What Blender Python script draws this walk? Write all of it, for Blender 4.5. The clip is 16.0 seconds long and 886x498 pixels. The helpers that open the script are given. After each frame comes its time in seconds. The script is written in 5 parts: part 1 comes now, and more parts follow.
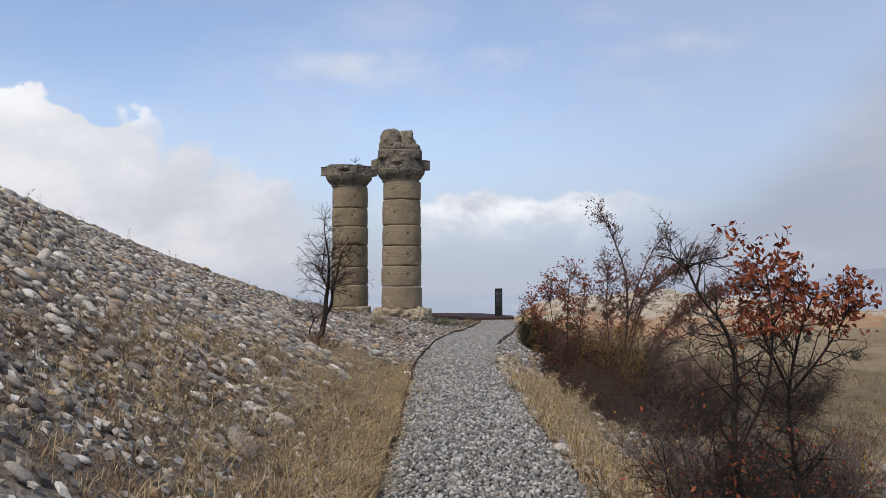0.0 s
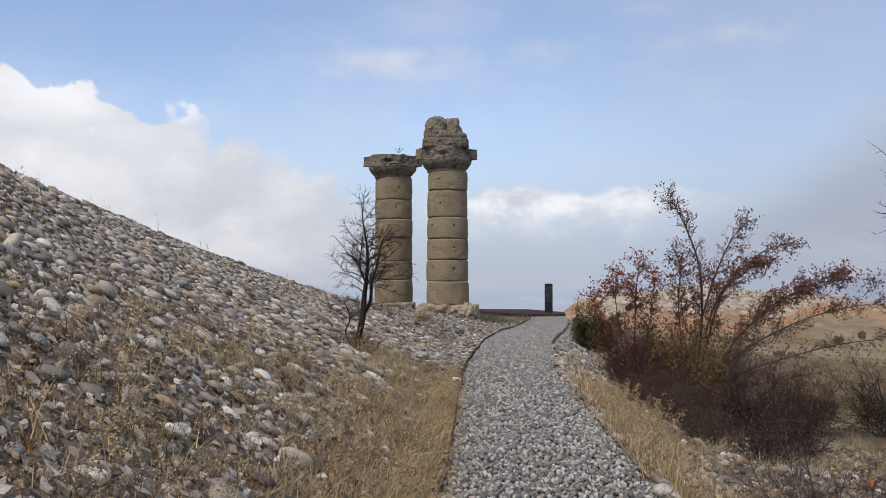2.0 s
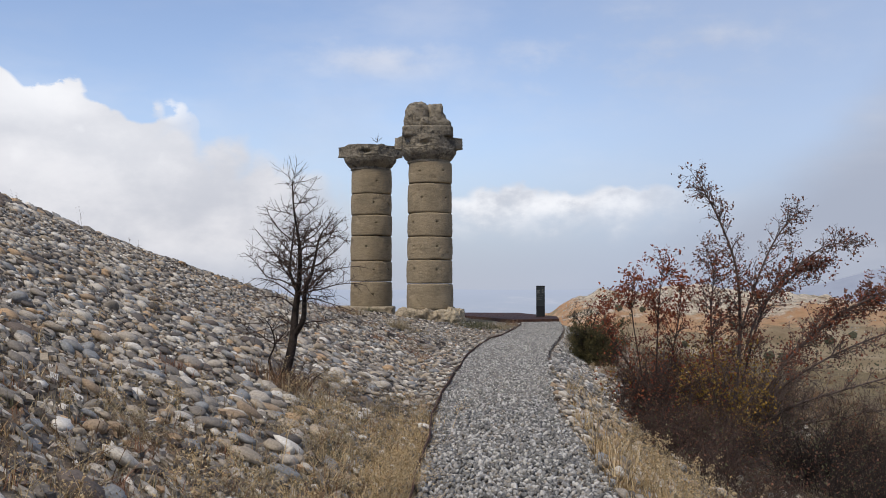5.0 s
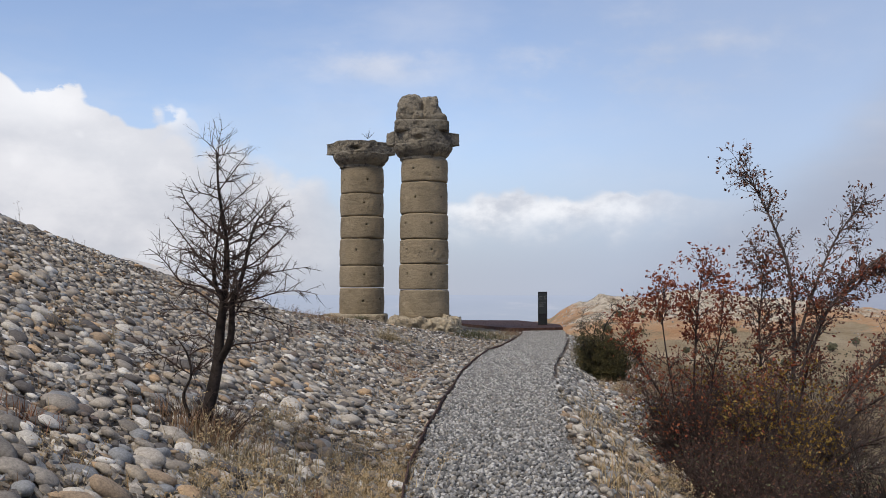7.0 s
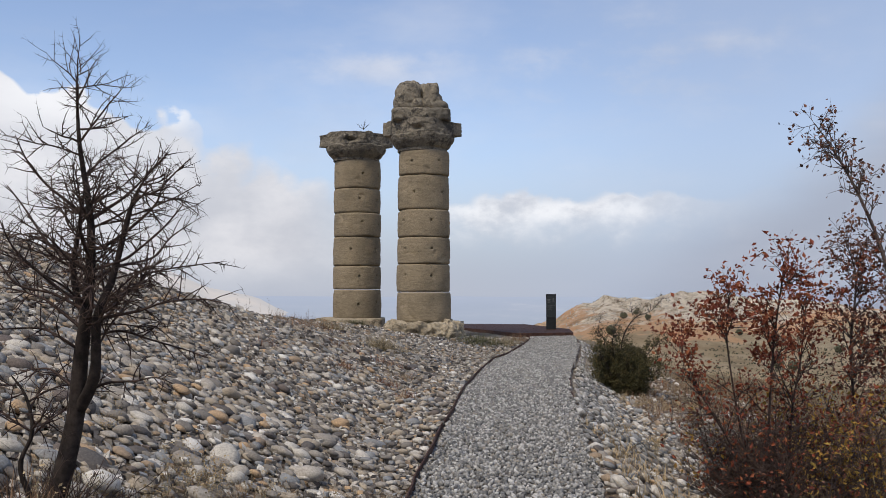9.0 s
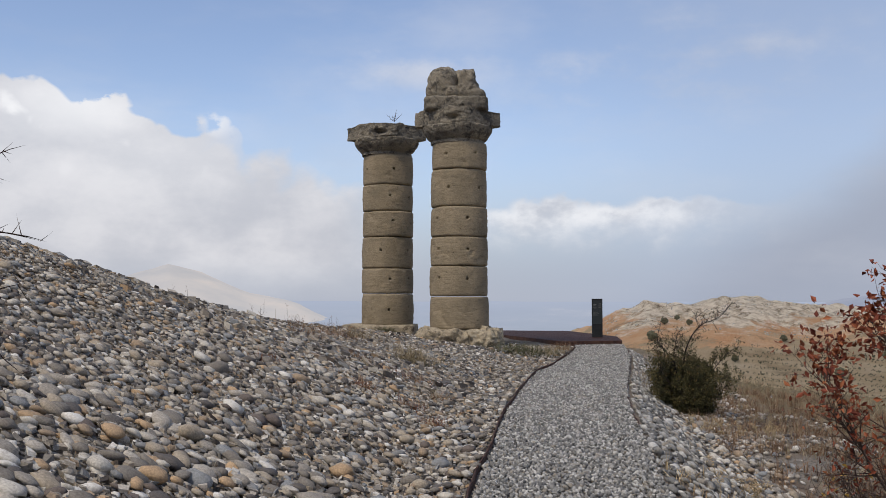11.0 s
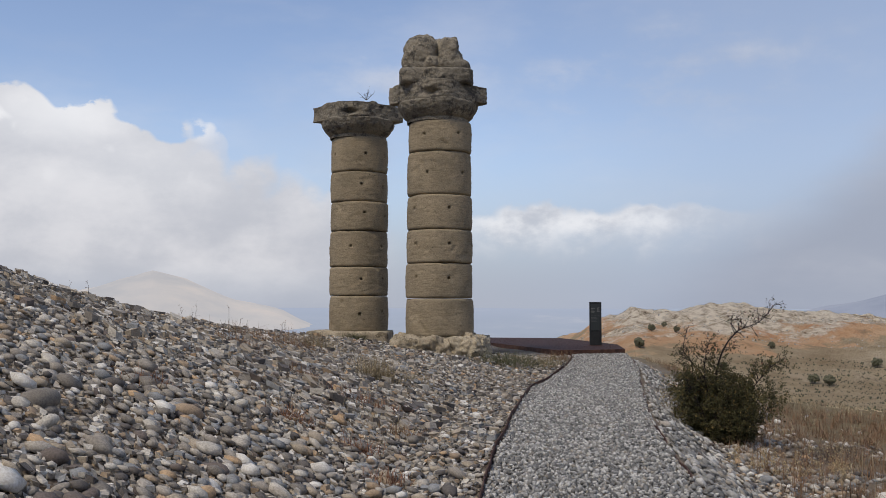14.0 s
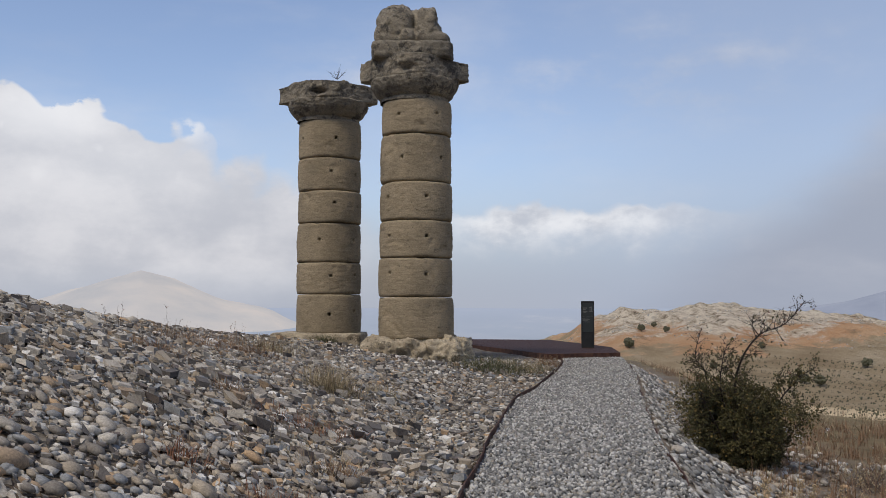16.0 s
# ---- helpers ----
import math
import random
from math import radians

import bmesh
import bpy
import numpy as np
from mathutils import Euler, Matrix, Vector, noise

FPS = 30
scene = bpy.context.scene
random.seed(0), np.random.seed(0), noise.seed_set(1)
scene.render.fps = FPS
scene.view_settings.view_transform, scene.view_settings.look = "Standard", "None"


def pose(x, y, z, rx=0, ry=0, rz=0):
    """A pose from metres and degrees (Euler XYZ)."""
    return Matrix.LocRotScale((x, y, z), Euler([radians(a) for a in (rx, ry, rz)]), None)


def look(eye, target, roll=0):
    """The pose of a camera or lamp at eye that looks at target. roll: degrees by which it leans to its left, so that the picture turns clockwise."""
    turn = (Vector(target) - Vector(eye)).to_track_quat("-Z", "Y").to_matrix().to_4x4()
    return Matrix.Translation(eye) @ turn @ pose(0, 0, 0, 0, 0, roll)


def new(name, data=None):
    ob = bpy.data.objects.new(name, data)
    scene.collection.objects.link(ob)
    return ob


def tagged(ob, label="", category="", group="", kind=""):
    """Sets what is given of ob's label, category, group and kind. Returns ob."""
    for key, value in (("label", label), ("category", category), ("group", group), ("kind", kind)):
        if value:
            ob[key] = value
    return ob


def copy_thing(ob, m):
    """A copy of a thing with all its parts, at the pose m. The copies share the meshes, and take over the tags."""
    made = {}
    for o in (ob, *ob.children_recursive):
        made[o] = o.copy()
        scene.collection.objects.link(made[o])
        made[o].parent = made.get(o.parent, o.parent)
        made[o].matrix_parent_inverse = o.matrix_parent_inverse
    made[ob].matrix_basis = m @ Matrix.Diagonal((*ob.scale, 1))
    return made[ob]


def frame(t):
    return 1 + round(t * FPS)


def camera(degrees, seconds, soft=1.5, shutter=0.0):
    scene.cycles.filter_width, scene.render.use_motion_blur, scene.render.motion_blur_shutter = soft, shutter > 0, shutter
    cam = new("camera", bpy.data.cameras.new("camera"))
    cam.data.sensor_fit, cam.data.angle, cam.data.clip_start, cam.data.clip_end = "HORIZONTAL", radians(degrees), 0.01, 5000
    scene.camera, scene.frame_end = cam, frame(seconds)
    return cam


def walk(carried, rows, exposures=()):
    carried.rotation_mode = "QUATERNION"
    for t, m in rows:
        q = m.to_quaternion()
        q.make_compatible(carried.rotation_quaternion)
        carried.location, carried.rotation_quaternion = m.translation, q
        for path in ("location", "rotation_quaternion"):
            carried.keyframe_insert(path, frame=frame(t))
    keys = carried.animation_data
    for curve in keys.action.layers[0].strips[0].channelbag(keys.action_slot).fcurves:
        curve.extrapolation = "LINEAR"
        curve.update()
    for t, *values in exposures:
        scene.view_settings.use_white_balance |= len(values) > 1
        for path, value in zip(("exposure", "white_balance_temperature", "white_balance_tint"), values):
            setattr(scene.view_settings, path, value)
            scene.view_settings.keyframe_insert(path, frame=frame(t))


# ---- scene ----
cam = camera(49.1, 16.0, soft=0.85)
METRES, EYE, TILT, LEAN, TURN = 21.0, 1.58, 2.6, 0.0, 0.0
ROWS = [
    (0.0, 0.0, 0.0, 0.0, -0.0, -0.0, -0.0),
    (0.5, -0.0031, 0.0181, -0.0, 0.87, -0.11, -0.02),
    (1.0, -0.005, 0.0411, -0.0025, 1.72, -0.18, 0.0),
    (1.5, -0.0062, 0.0676, -0.0037, 2.34, -0.24, 0.02),
    (2.0, -0.0069, 0.0968, -0.0046, 2.63, -0.27, 0.07),
    (2.5, -0.003, 0.1263, -0.0045, 2.6, -0.29, 0.09),
    (3.0, -0.0035, 0.1586, -0.0051, 2.5, -0.35, 0.05),
    (3.5, -0.004, 0.1927, -0.0055, 2.35, -0.36, 0.04),
    (4.0, -0.0037, 0.2252, -0.0049, 2.16, -0.34, 0.04),
    (6.5, 0.0016, 0.3801, -0.0099, 1.94, -0.13, 0.01),
    (7.0, 0.0018, 0.4161, -0.0109, 1.96, 0.02, 0.01),
    (7.5, 0.004, 0.4507, -0.0123, 1.86, 0.05, 0.02),
    (8.0, 0.0023, 0.4842, -0.0135, 1.94, 0.06, 0.04),
    (8.5, 0.003, 0.5159, -0.0152, 1.99, 0.09, 0.06),
    (9.0, 0.0011, 0.5473, -0.0149, 2.16, 0.1, 0.04),
    (11.5, -0.0039, 0.7076, -0.0225, 4.59, 0.48, 0.12),
    (12.0, -0.0051, 0.7378, -0.0241, 4.52, 0.56, 0.09),
    (12.5, -0.0061, 0.7712, -0.027, 4.33, 0.66, 0.06),
    (13.0, -0.0094, 0.8072, -0.0304, 4.14, 0.75, 0.03),
    (13.5, -0.0076, 0.8386, -0.0332, 3.87, 0.79, 0.08),
    (14.0, -0.0074, 0.8715, -0.0355, 3.55, 0.79, 0.05),
    (14.5, -0.0055, 0.9035, -0.0358, 3.24, 0.8, 0.07),
    (15.0, -0.0024, 0.9361, -0.0367, 3.0, 0.8, 0.05),
    (15.5, -0.0033, 0.9659, -0.0389, 2.95, 0.81, 0.03),
    (16.0, 0.0, 0.9968, -0.0419, 2.93, 0.79, 0.04),
]
walk(cam, [(t, pose(0, 0, EYE, TILT, LEAN, TURN) @ pose(METRES * x, METRES * y, METRES * z, 90 + pitch, roll, yaw)) for t, x, y, z, yaw, pitch, roll in ROWS],
     exposures=[(0.0, 0.07), (9.0, 0.04), (11.5, -0.08), (16.0, -0.12)])

# ---- light ----
SUN_ELEVATION, SUN_AZIMUTH = 55.0, -146.0   # azimuth in degrees from straight ahead, to the right


def make_world():
    world = bpy.data.worlds.new("sky")
    scene.world = world
    world.use_nodes = True
    nt = world.node_tree
    N, L = nt.nodes, nt.links
    N.clear()
    out = N.new("ShaderNodeOutputWorld")
    bg = N.new("ShaderNodeBackground")
    sky = N.new("ShaderNodeTexSky")
    sky.sky_type = "NISHITA"
    sky.sun_disc = False
    sky.sun_elevation = radians(SUN_ELEVATION)
    sky.sun_rotation = radians(SUN_AZIMUTH)
    sky.altitude, sky.air_density, sky.dust_density, sky.ozone_density = 900, 1.0, 0.6, 1.5
    tc = N.new("ShaderNodeTexCoord")
    sep = N.new("ShaderNodeSeparateXYZ")
    L.new(tc.outputs["Generated"], sep.inputs[0])

    def m(op, a, b=None, c=None, clamp=False):
        n = N.new("ShaderNodeMath")
        n.operation, n.use_clamp = op, clamp
        for i, v in enumerate((a, b, c)):
            if v is None:
                continue
            if isinstance(v, (int, float)):
                n.inputs[i].default_value = v
            else:
                L.new(v, n.inputs[i])
        return n.outputs[0]

    def step(v, lo, hi):
        n = N.new("ShaderNodeMapRange")
        n.interpolation_type = "SMOOTHSTEP"
        L.new(v, n.inputs[0])
        n.inputs[1].default_value, n.inputs[2].default_value = lo, hi
        return n.outputs[0]

    x, y, z = sep.outputs
    az = m("ARCTAN2", x, y)
    el = m("ARCTAN2", z, m("SQRT", m("ADD", m("MULTIPLY", x, x), m("MULTIPLY", y, y))))

    def fbm(scale, squash, detail, seed, rough=0.55):
        comb = N.new("ShaderNodeCombineXYZ")
        L.new(az, comb.inputs[0])
        L.new(m("MULTIPLY", el, squash), comb.inputs[1])
        comb.inputs[2].default_value = seed
        n = N.new("ShaderNodeTexNoise")
        n.inputs["Scale"].default_value, n.inputs["Detail"].default_value = scale, detail
        n.inputs["Roughness"].default_value = rough
        L.new(comb.outputs[0], n.inputs["Vector"])
        return n.outputs[0]

    def blob(a0, e0, sa, se):
        u = m("DIVIDE", m("SUBTRACT", az, a0), sa)
        v = m("DIVIDE", m("SUBTRACT", el, e0), se)
        return m("EXPONENT", m("MULTIPLY", m("ADD", m("MULTIPLY", u, u), m("MULTIPLY", v, v)), -1.0))

    def billow(scale, seed):
        comb = N.new("ShaderNodeCombineXYZ")
        L.new(m("ADD", az, m("MULTIPLY", m("SUBTRACT", fine, 0.5), 0.05)), comb.inputs[0])
        L.new(m("ADD", el, m("MULTIPLY", m("SUBTRACT", big, 0.5), 0.05)), comb.inputs[1])
        comb.inputs[2].default_value = seed
        n = N.new("ShaderNodeTexVoronoi")
        n.feature = "SMOOTH_F1"
        n.inputs["Scale"].default_value, n.inputs["Smoothness"].default_value, n.inputs["Detail"].default_value = scale, 0.35, 2.0
        L.new(comb.outputs[0], n.inputs["Vector"])
        return n.outputs["Distance"]

    big, fine = fbm(4.0, 2.2, 6, 3.1), fbm(13.0, 1.5, 8, 7.7, 0.6)
    wisp = fbm(2.6, 3.2, 6, 12.4)
    puff = billow(19.0, 2.0)
    # a bank of cumulus on the one side, its billowed upper edge falling away, and thin veils elsewhere
    rim_at = N.new("ShaderNodeValToRGB")
    stops = ((-0.60, .228), (-0.47, .227), (-0.405, .217), (-0.375, .201), (-0.345, .187), (-0.318, .196), (-0.296, .191), (-0.275, .174), (-0.22, .160), (-0.16, .148), (-0.08, .090))
    while len(rim_at.color_ramp.elements) < len(stops):
        rim_at.color_ramp.elements.new(0.5)
    for knot, (p, v) in zip(rim_at.color_ramp.elements, stops):
        knot.position, knot.color = p + 0.8, (v * 4, v * 4, v * 4, 1)
    L.new(m("ADD", az, 0.8), rim_at.inputs[0])
    edge = m("ADD", m("MULTIPLY", m("SUBTRACT", 0.45, puff), 0.040), m("MULTIPLY", m("SUBTRACT", fine, 0.5), 0.050))
    depth = m("ADD", m("SUBTRACT", m("MULTIPLY", rim_at.outputs[0], 0.25), el), edge)
    soft_edge = m("MULTIPLY", step(depth, -0.006, 0.030), step(az, -0.08, -0.20))
    bank = m("MAXIMUM", m("MULTIPLY", step(depth, -0.001, 0.009), step(az, -0.24, -0.33)), soft_edge)
    ragged = m("ADD", el, m("ADD", m("MULTIPLY", m("SUBTRACT", fine, 0.5), 0.050), m("MULTIPLY", m("SUBTRACT", puff, 0.45), 0.018)))
    band = m("MULTIPLY", m("MULTIPLY", step(ragged, 0.112, 0.100), step(ragged, 0.050, 0.098)), m("MULTIPLY", step(az, -0.10, 0.0), step(az, 0.33, 0.10)))
    high = m("MULTIPLY", step(m("ADD", wisp, m("MULTIPLY", fine, 0.4)), 0.60, 0.85), m("MAXIMUM", blob(-0.10, 0.235, 0.10, 0.028), blob(0.16, 0.235, 0.20, 0.055)))
    veil = m("MAXIMUM", m("MULTIPLY", step(m("ADD", wisp, m("MULTIPLY", big, 0.5)), 0.66, 1.0), 0.30), m("MULTIPLY", high, 0.62))
    # a broad grey cloud low on the other side, its edge running up away from the columns
    flank = m("ADD", m("SUBTRACT", m("MULTIPLY", m("SUBTRACT", az, 0.16), 0.75), el), m("MULTIPLY", m("SUBTRACT", big, 0.5), 0.10))
    right = m("MULTIPLY", step(flank, -0.05, 0.06), m("MULTIPLY", step(el, 0.50, 0.20), 0.85))
    haze = step(el, 0.19, 0.01)
    cover = m("MULTIPLY", m("MAXIMUM", m("MAXIMUM", m("MULTIPLY", bank, 0.95), m("MULTIPLY", band, 0.80)), veil, clamp=True), step(el, -0.02, 0.05))
    # sunlit heads along the bank's rim, grey bodies below
    heads = m("MAXIMUM", m("MAXIMUM", blob(-0.435, 0.186, 0.075, 0.034), blob(-0.307, 0.177, 0.020, 0.017)), m("MULTIPLY", blob(-0.36, 0.150, 0.12, 0.05), 0.45))
    lit = m("MAXIMUM", m("MULTIPLY", heads, m("ADD", 0.55, step(puff, 0.62, 0.25)), clamp=True), m("MULTIPLY", m("MULTIPLY", band, step(fine, 0.38, 0.62)), 0.55), clamp=True)

    def mix(fac, a, b):
        n = N.new("ShaderNodeMix")
        n.data_type = "RGBA"
        L.new(fac, n.inputs[0])
        for i, v in ((6, a), (7, b)):
            if isinstance(v, tuple):
                n.inputs[i].default_value = (*v, 1)
            else:
                L.new(v, n.inputs[i])
        return n.outputs[2]

    scale = N.new("ShaderNodeVectorMath")
    scale.operation = "SCALE"
    L.new(sky.outputs[0], scale.inputs[0])
    scale.inputs["Scale"].default_value = SKY_GAIN
    body = mix(step(m("ADD", m("MULTIPLY", fine, 0.5), m("MULTIPLY", big, 0.5)), 0.36, 0.66), (0.56, 0.575, 0.635), (0.77, 0.765, 0.80))
    clouds = mix(lit, body, (1.16, 1.15, 1.15))
    tint = N.new("ShaderNodeVectorMath")
    tint.operation = "MULTIPLY"
    L.new(scale.outputs[0], tint.inputs[0])
    tint.inputs[1].default_value = (1.06, 0.975, 0.985)
    hazed = mix(m("MULTIPLY", haze, 0.90), tint.outputs[0], HAZE)
    thin = mix(m("MULTIPLY", m("MULTIPLY", step(el, 0.9, 0.2), m("ADD", 0.18, step(az, -0.10, 0.30))), 0.50), hazed, (0.40, 0.475, 0.635))
    grey = mix(right, thin, (0.375, 0.41, 0.505))
    L.new(mix(cover, grey, clouds), bg.inputs[0])
    bg.inputs[1].default_value = 1.0
    L.new(bg.outputs[0], out.inputs[0])


SKY_GAIN, HAZE = 0.160, (0.385, 0.435, 0.55)
make_world()
sun_data = bpy.data.lights.new("sun", "SUN")
sun_data.energy, sun_data.angle, sun_data.color = 2.6, radians(14), (1.0, 0.90, 0.76)
sun = new("sun", sun_data)
a, e = radians(SUN_AZIMUTH), radians(SUN_ELEVATION)
sun.matrix_world = look((0, 0, 60), (-60 * math.sin(a) * math.cos(e), -60 * math.cos(a) * math.cos(e), 60 - 60 * math.sin(e)))


# ---- materials ----
class Shader:
    """A node material with a principled surface and short calls for its textures."""

    def __init__(self, name, rough=0.9, metal=0.0, spec=0.3):
        self.mat = bpy.data.materials.new(name)
        self.mat.use_nodes = True
        self.nt = self.mat.node_tree
        self.bsdf = self.nt.nodes["Principled BSDF"]
        self.bsdf.inputs["Roughness"].default_value = rough
        self.bsdf.inputs["Metallic"].default_value = metal
        self.bsdf.inputs["Specular IOR Level"].default_value = spec
        self.co = self.node("ShaderNodeTexCoord").outputs["Object"]
        self.place = self.node("ShaderNodeNewGeometry")

    def node(self, kind):
        return self.nt.nodes.new(kind)

    def put(self, a, b):
        self.nt.links.new(a, b)

    def noise(self, scale, detail=4, rough=0.55, world=False, stretch=None):
        n = self.node("ShaderNodeTexNoise")
        n.inputs["Scale"].default_value, n.inputs["Detail"].default_value, n.inputs["Roughness"].default_value = scale, detail, rough
        src = self.place.outputs["Position"] if world else self.co
        if stretch:
            mp = self.node("ShaderNodeMapping")
            mp.inputs["Scale"].default_value = stretch
            self.put(src, mp.inputs["Vector"])
            src = mp.outputs[0]
        self.put(src, n.inputs["Vector"])
        return n.outputs[0]

    def cells(self, scale, world=True, feature="F1"):
        n = self.node("ShaderNodeTexVoronoi")
        n.feature = feature
        n.inputs["Scale"].default_value = scale
        self.put(self.place.outputs["Position"] if world else self.co, n.inputs["Vector"])
        return n

    def ramp(self, fac, *stops, hard=False):
        n = self.node("ShaderNodeValToRGB")
        n.color_ramp.interpolation = "CONSTANT" if hard else "LINEAR"
        while len(n.color_ramp.elements) < len(stops):
            n.color_ramp.elements.new(0.5)
        for el, (p, c) in zip(n.color_ramp.elements, stops):
            el.position, el.color = p, (*c, 1) if len(c) == 3 else c
        self.put(fac, n.inputs[0])
        return n.outputs[0]

    def mix(self, fac, a, b, blend="MIX"):
        n = self.node("ShaderNodeMix")
        n.data_type, n.blend_type = "RGBA", blend
        for i, v in ((0, fac), (6, a), (7, b)):
            if isinstance(v, (int, float)):
                n.inputs[i].default_value = v
            elif isinstance(v, tuple):
                n.inputs[i].default_value = (*v, 1)
            else:
                self.put(v, n.inputs[i])
        return n.outputs[2]

    def math(self, op, a, b=0.0):
        n = self.node("ShaderNodeMath")
        n.operation = op
        for i, v in ((0, a), (1, b)):
            if isinstance(v, (int, float)):
                n.inputs[i].default_value = v
            else:
                self.put(v, n.inputs[i])
        return n.outputs[0]

    def color(self, c):
        if isinstance(c, tuple):
            self.bsdf.inputs["Base Color"].default_value = (*c, 1)
        else:
            self.put(c, self.bsdf.inputs["Base Color"])

    def bump(self, height, strength, dist=0.02):
        n = self.node("ShaderNodeBump")
        n.inputs["Strength"].default_value, n.inputs["Distance"].default_value = strength, dist
        self.put(height, n.inputs["Height"])
        self.put(n.outputs[0], self.bsdf.inputs["Normal"])

    def random(self, island=True):
        if island:
            return self.place.outputs["Random Per Island"]
        return self.node("ShaderNodeObjectInfo").outputs["Random"]


def stone_cover(name, stops, island=True, dirt=(0.13, 0.105, 0.08)):
    s = Shader(name, 0.85, spec=0.25)
    base = s.ramp(s.random(island), *stops, hard=True)
    mottled = s.mix(s.ramp(s.noise(9, 3, world=True), (0.45, (0, 0, 0)), (0.78, (0.45, 0.45, 0.45))), base, dirt)
    grain = s.noise(70, 3, world=True)
    s.color(s.mix(0.5, mottled, s.ramp(grain, (0.3, (0.25, 0.24, 0.23)), (0.7, (0.75, 0.74, 0.72))), "OVERLAY"))
    s.bump(grain, 0.35, 0.01)
    return s.mat


MOUND_STOPS = ((0.0, (0.115, 0.105, 0.098)), (0.10, (0.30, 0.272, 0.232)), (0.24, (0.43, 0.39, 0.33)), (0.38, (0.205, 0.186, 0.160)), (0.50, (0.37, 0.315, 0.24)),
               (0.61, (0.255, 0.262, 0.262)), (0.71, (0.52, 0.485, 0.42)), (0.83, (0.33, 0.25, 0.17)), (0.885, (0.66, 0.63, 0.57)), (0.94, (0.145, 0.120, 0.105)), (0.97, (0.45, 0.315, 0.19)))
GRAVEL_STOPS = ((0.0, (0.145, 0.145, 0.140)), (0.2, (0.245, 0.243, 0.230)), (0.40, (0.35, 0.345, 0.325)), (0.58, (0.185, 0.187, 0.182)),
                (0.70, (0.50, 0.49, 0.46)), (0.88, (0.28, 0.255, 0.215)), (0.96, (0.11, 0.108, 0.105)))
pebble_mat = stone_cover("river_pebbles", MOUND_STOPS)
cobble_mat = stone_cover("river_cobbles", MOUND_STOPS, island=False)
gravel_mat = stone_cover("crushed_gravel", GRAVEL_STOPS, dirt=(0.24, 0.22, 0.19))


def ground_material():
    s = Shader("stony_soil", 0.95, spec=0.15)
    soil = s.ramp(s.noise(1.3, 6, 0.62), (0.3, (0.10, 0.072, 0.052)), (0.55, (0.165, 0.125, 0.088)), (0.75, (0.26, 0.205, 0.143)))
    chips = s.cells(26)
    stone = s.ramp(chips.outputs["Color"], (0.2, (0.10, 0.092, 0.08)), (0.8, (0.27, 0.245, 0.205)))
    near = s.mix(s.ramp(s.noise(0.9, 4), (0.40, (0, 0, 0)), (0.6, (0.8, 0.8, 0.8))), soil, stone)
    straw = s.ramp(s.noise(2.2, 8, 0.7), (0.3, (0.10, 0.078, 0.046)), (0.6, (0.19, 0.147, 0.082)), (0.8, (0.29, 0.232, 0.136)))
    sep = s.node("ShaderNodeSeparateXYZ")
    s.put(s.place.outputs["Position"], sep.inputs[0])
    away = s.math("ADD", sep.outputs[0], s.math("MULTIPLY", s.noise(0.35, 5), 5.0))
    reach = s.node("ShaderNodeVectorMath")
    reach.operation = "LENGTH"
    s.put(s.place.outputs["Position"], reach.inputs[0])
    field = s.ramp(s.noise(0.05, 7, 0.65), (0.3, (0.33, 0.245, 0.14)), (0.7, (0.55, 0.44, 0.28)))
    straw = s.mix(s.ramp(s.math("MULTIPLY", reach.outputs["Value"], 0.005), (0.35, (0, 0, 0)), (0.75, (1, 1, 1))), straw, field)
    s.color(s.mix(s.ramp(s.math("MULTIPLY", away, 0.05), (0.36, (0, 0, 0)), (0.46, (1, 1, 1))), near, straw))
    s.bump(s.mix(0.5, chips.outputs["Distance"], s.noise(12, 5)), 0.6, 0.04)
    return s.mat


def column_stone(name, pale, dark, lichen, grain=(1, 1, 3.2), spread=0.0, relief=0.05, blotch=0.5, crust=0.5):
    s = Shader(name, 0.92, spec=0.2)
    broad = s.ramp(s.noise(0.7, 6, 0.6, world=True), (0.32, dark), (0.58, pale))
    layer = s.noise(4.0, 9, 0.72, world=True, stretch=grain)
    tone = s.mix(s.ramp(layer, (0.33, (blotch, blotch, blotch)), (0.50, (0, 0, 0))), broad, tuple(v * 0.5 for v in dark))
    tone = s.mix(s.ramp(s.noise(1.9, 5, 0.6, world=True), (0.52, (0, 0, 0)), (0.70, (0.5, 0.5, 0.5))), tone, tuple(v * 1.15 for v in pale))
    spots = s.ramp(s.noise(2.6, 10, 0.78, world=True), (0.60 - spread, (0, 0, 0)), (0.65 - spread, (0.8, 0.8, 0.8)))
    tone = s.mix(spots, tone, lichen)
    pits = s.noise(24, 9, 0.80, world=True, stretch=(1, 1, 1.8))
    holes = s.ramp(s.noise(17, 5, 0.65, world=True, stretch=(1, 1, 2.2)), (0.63, (0, 0, 0)), (0.68, (0.85, 0.85, 0.85)))
    tone = s.mix(holes, tone, tuple(v * 0.3 for v in dark))
    s.color(s.mix(crust, tone, s.ramp(pits, (0.34, (0.2, 0.2, 0.2)), (0.64, (0.80, 0.80, 0.80))), "OVERLAY"))
    s.bump(s.mix(0.45, s.mix(0.5, pits, layer), s.mix(1.0, (1.0, 1.0, 1.0), holes, "SUBTRACT")), 0.8, relief)
    return s.mat


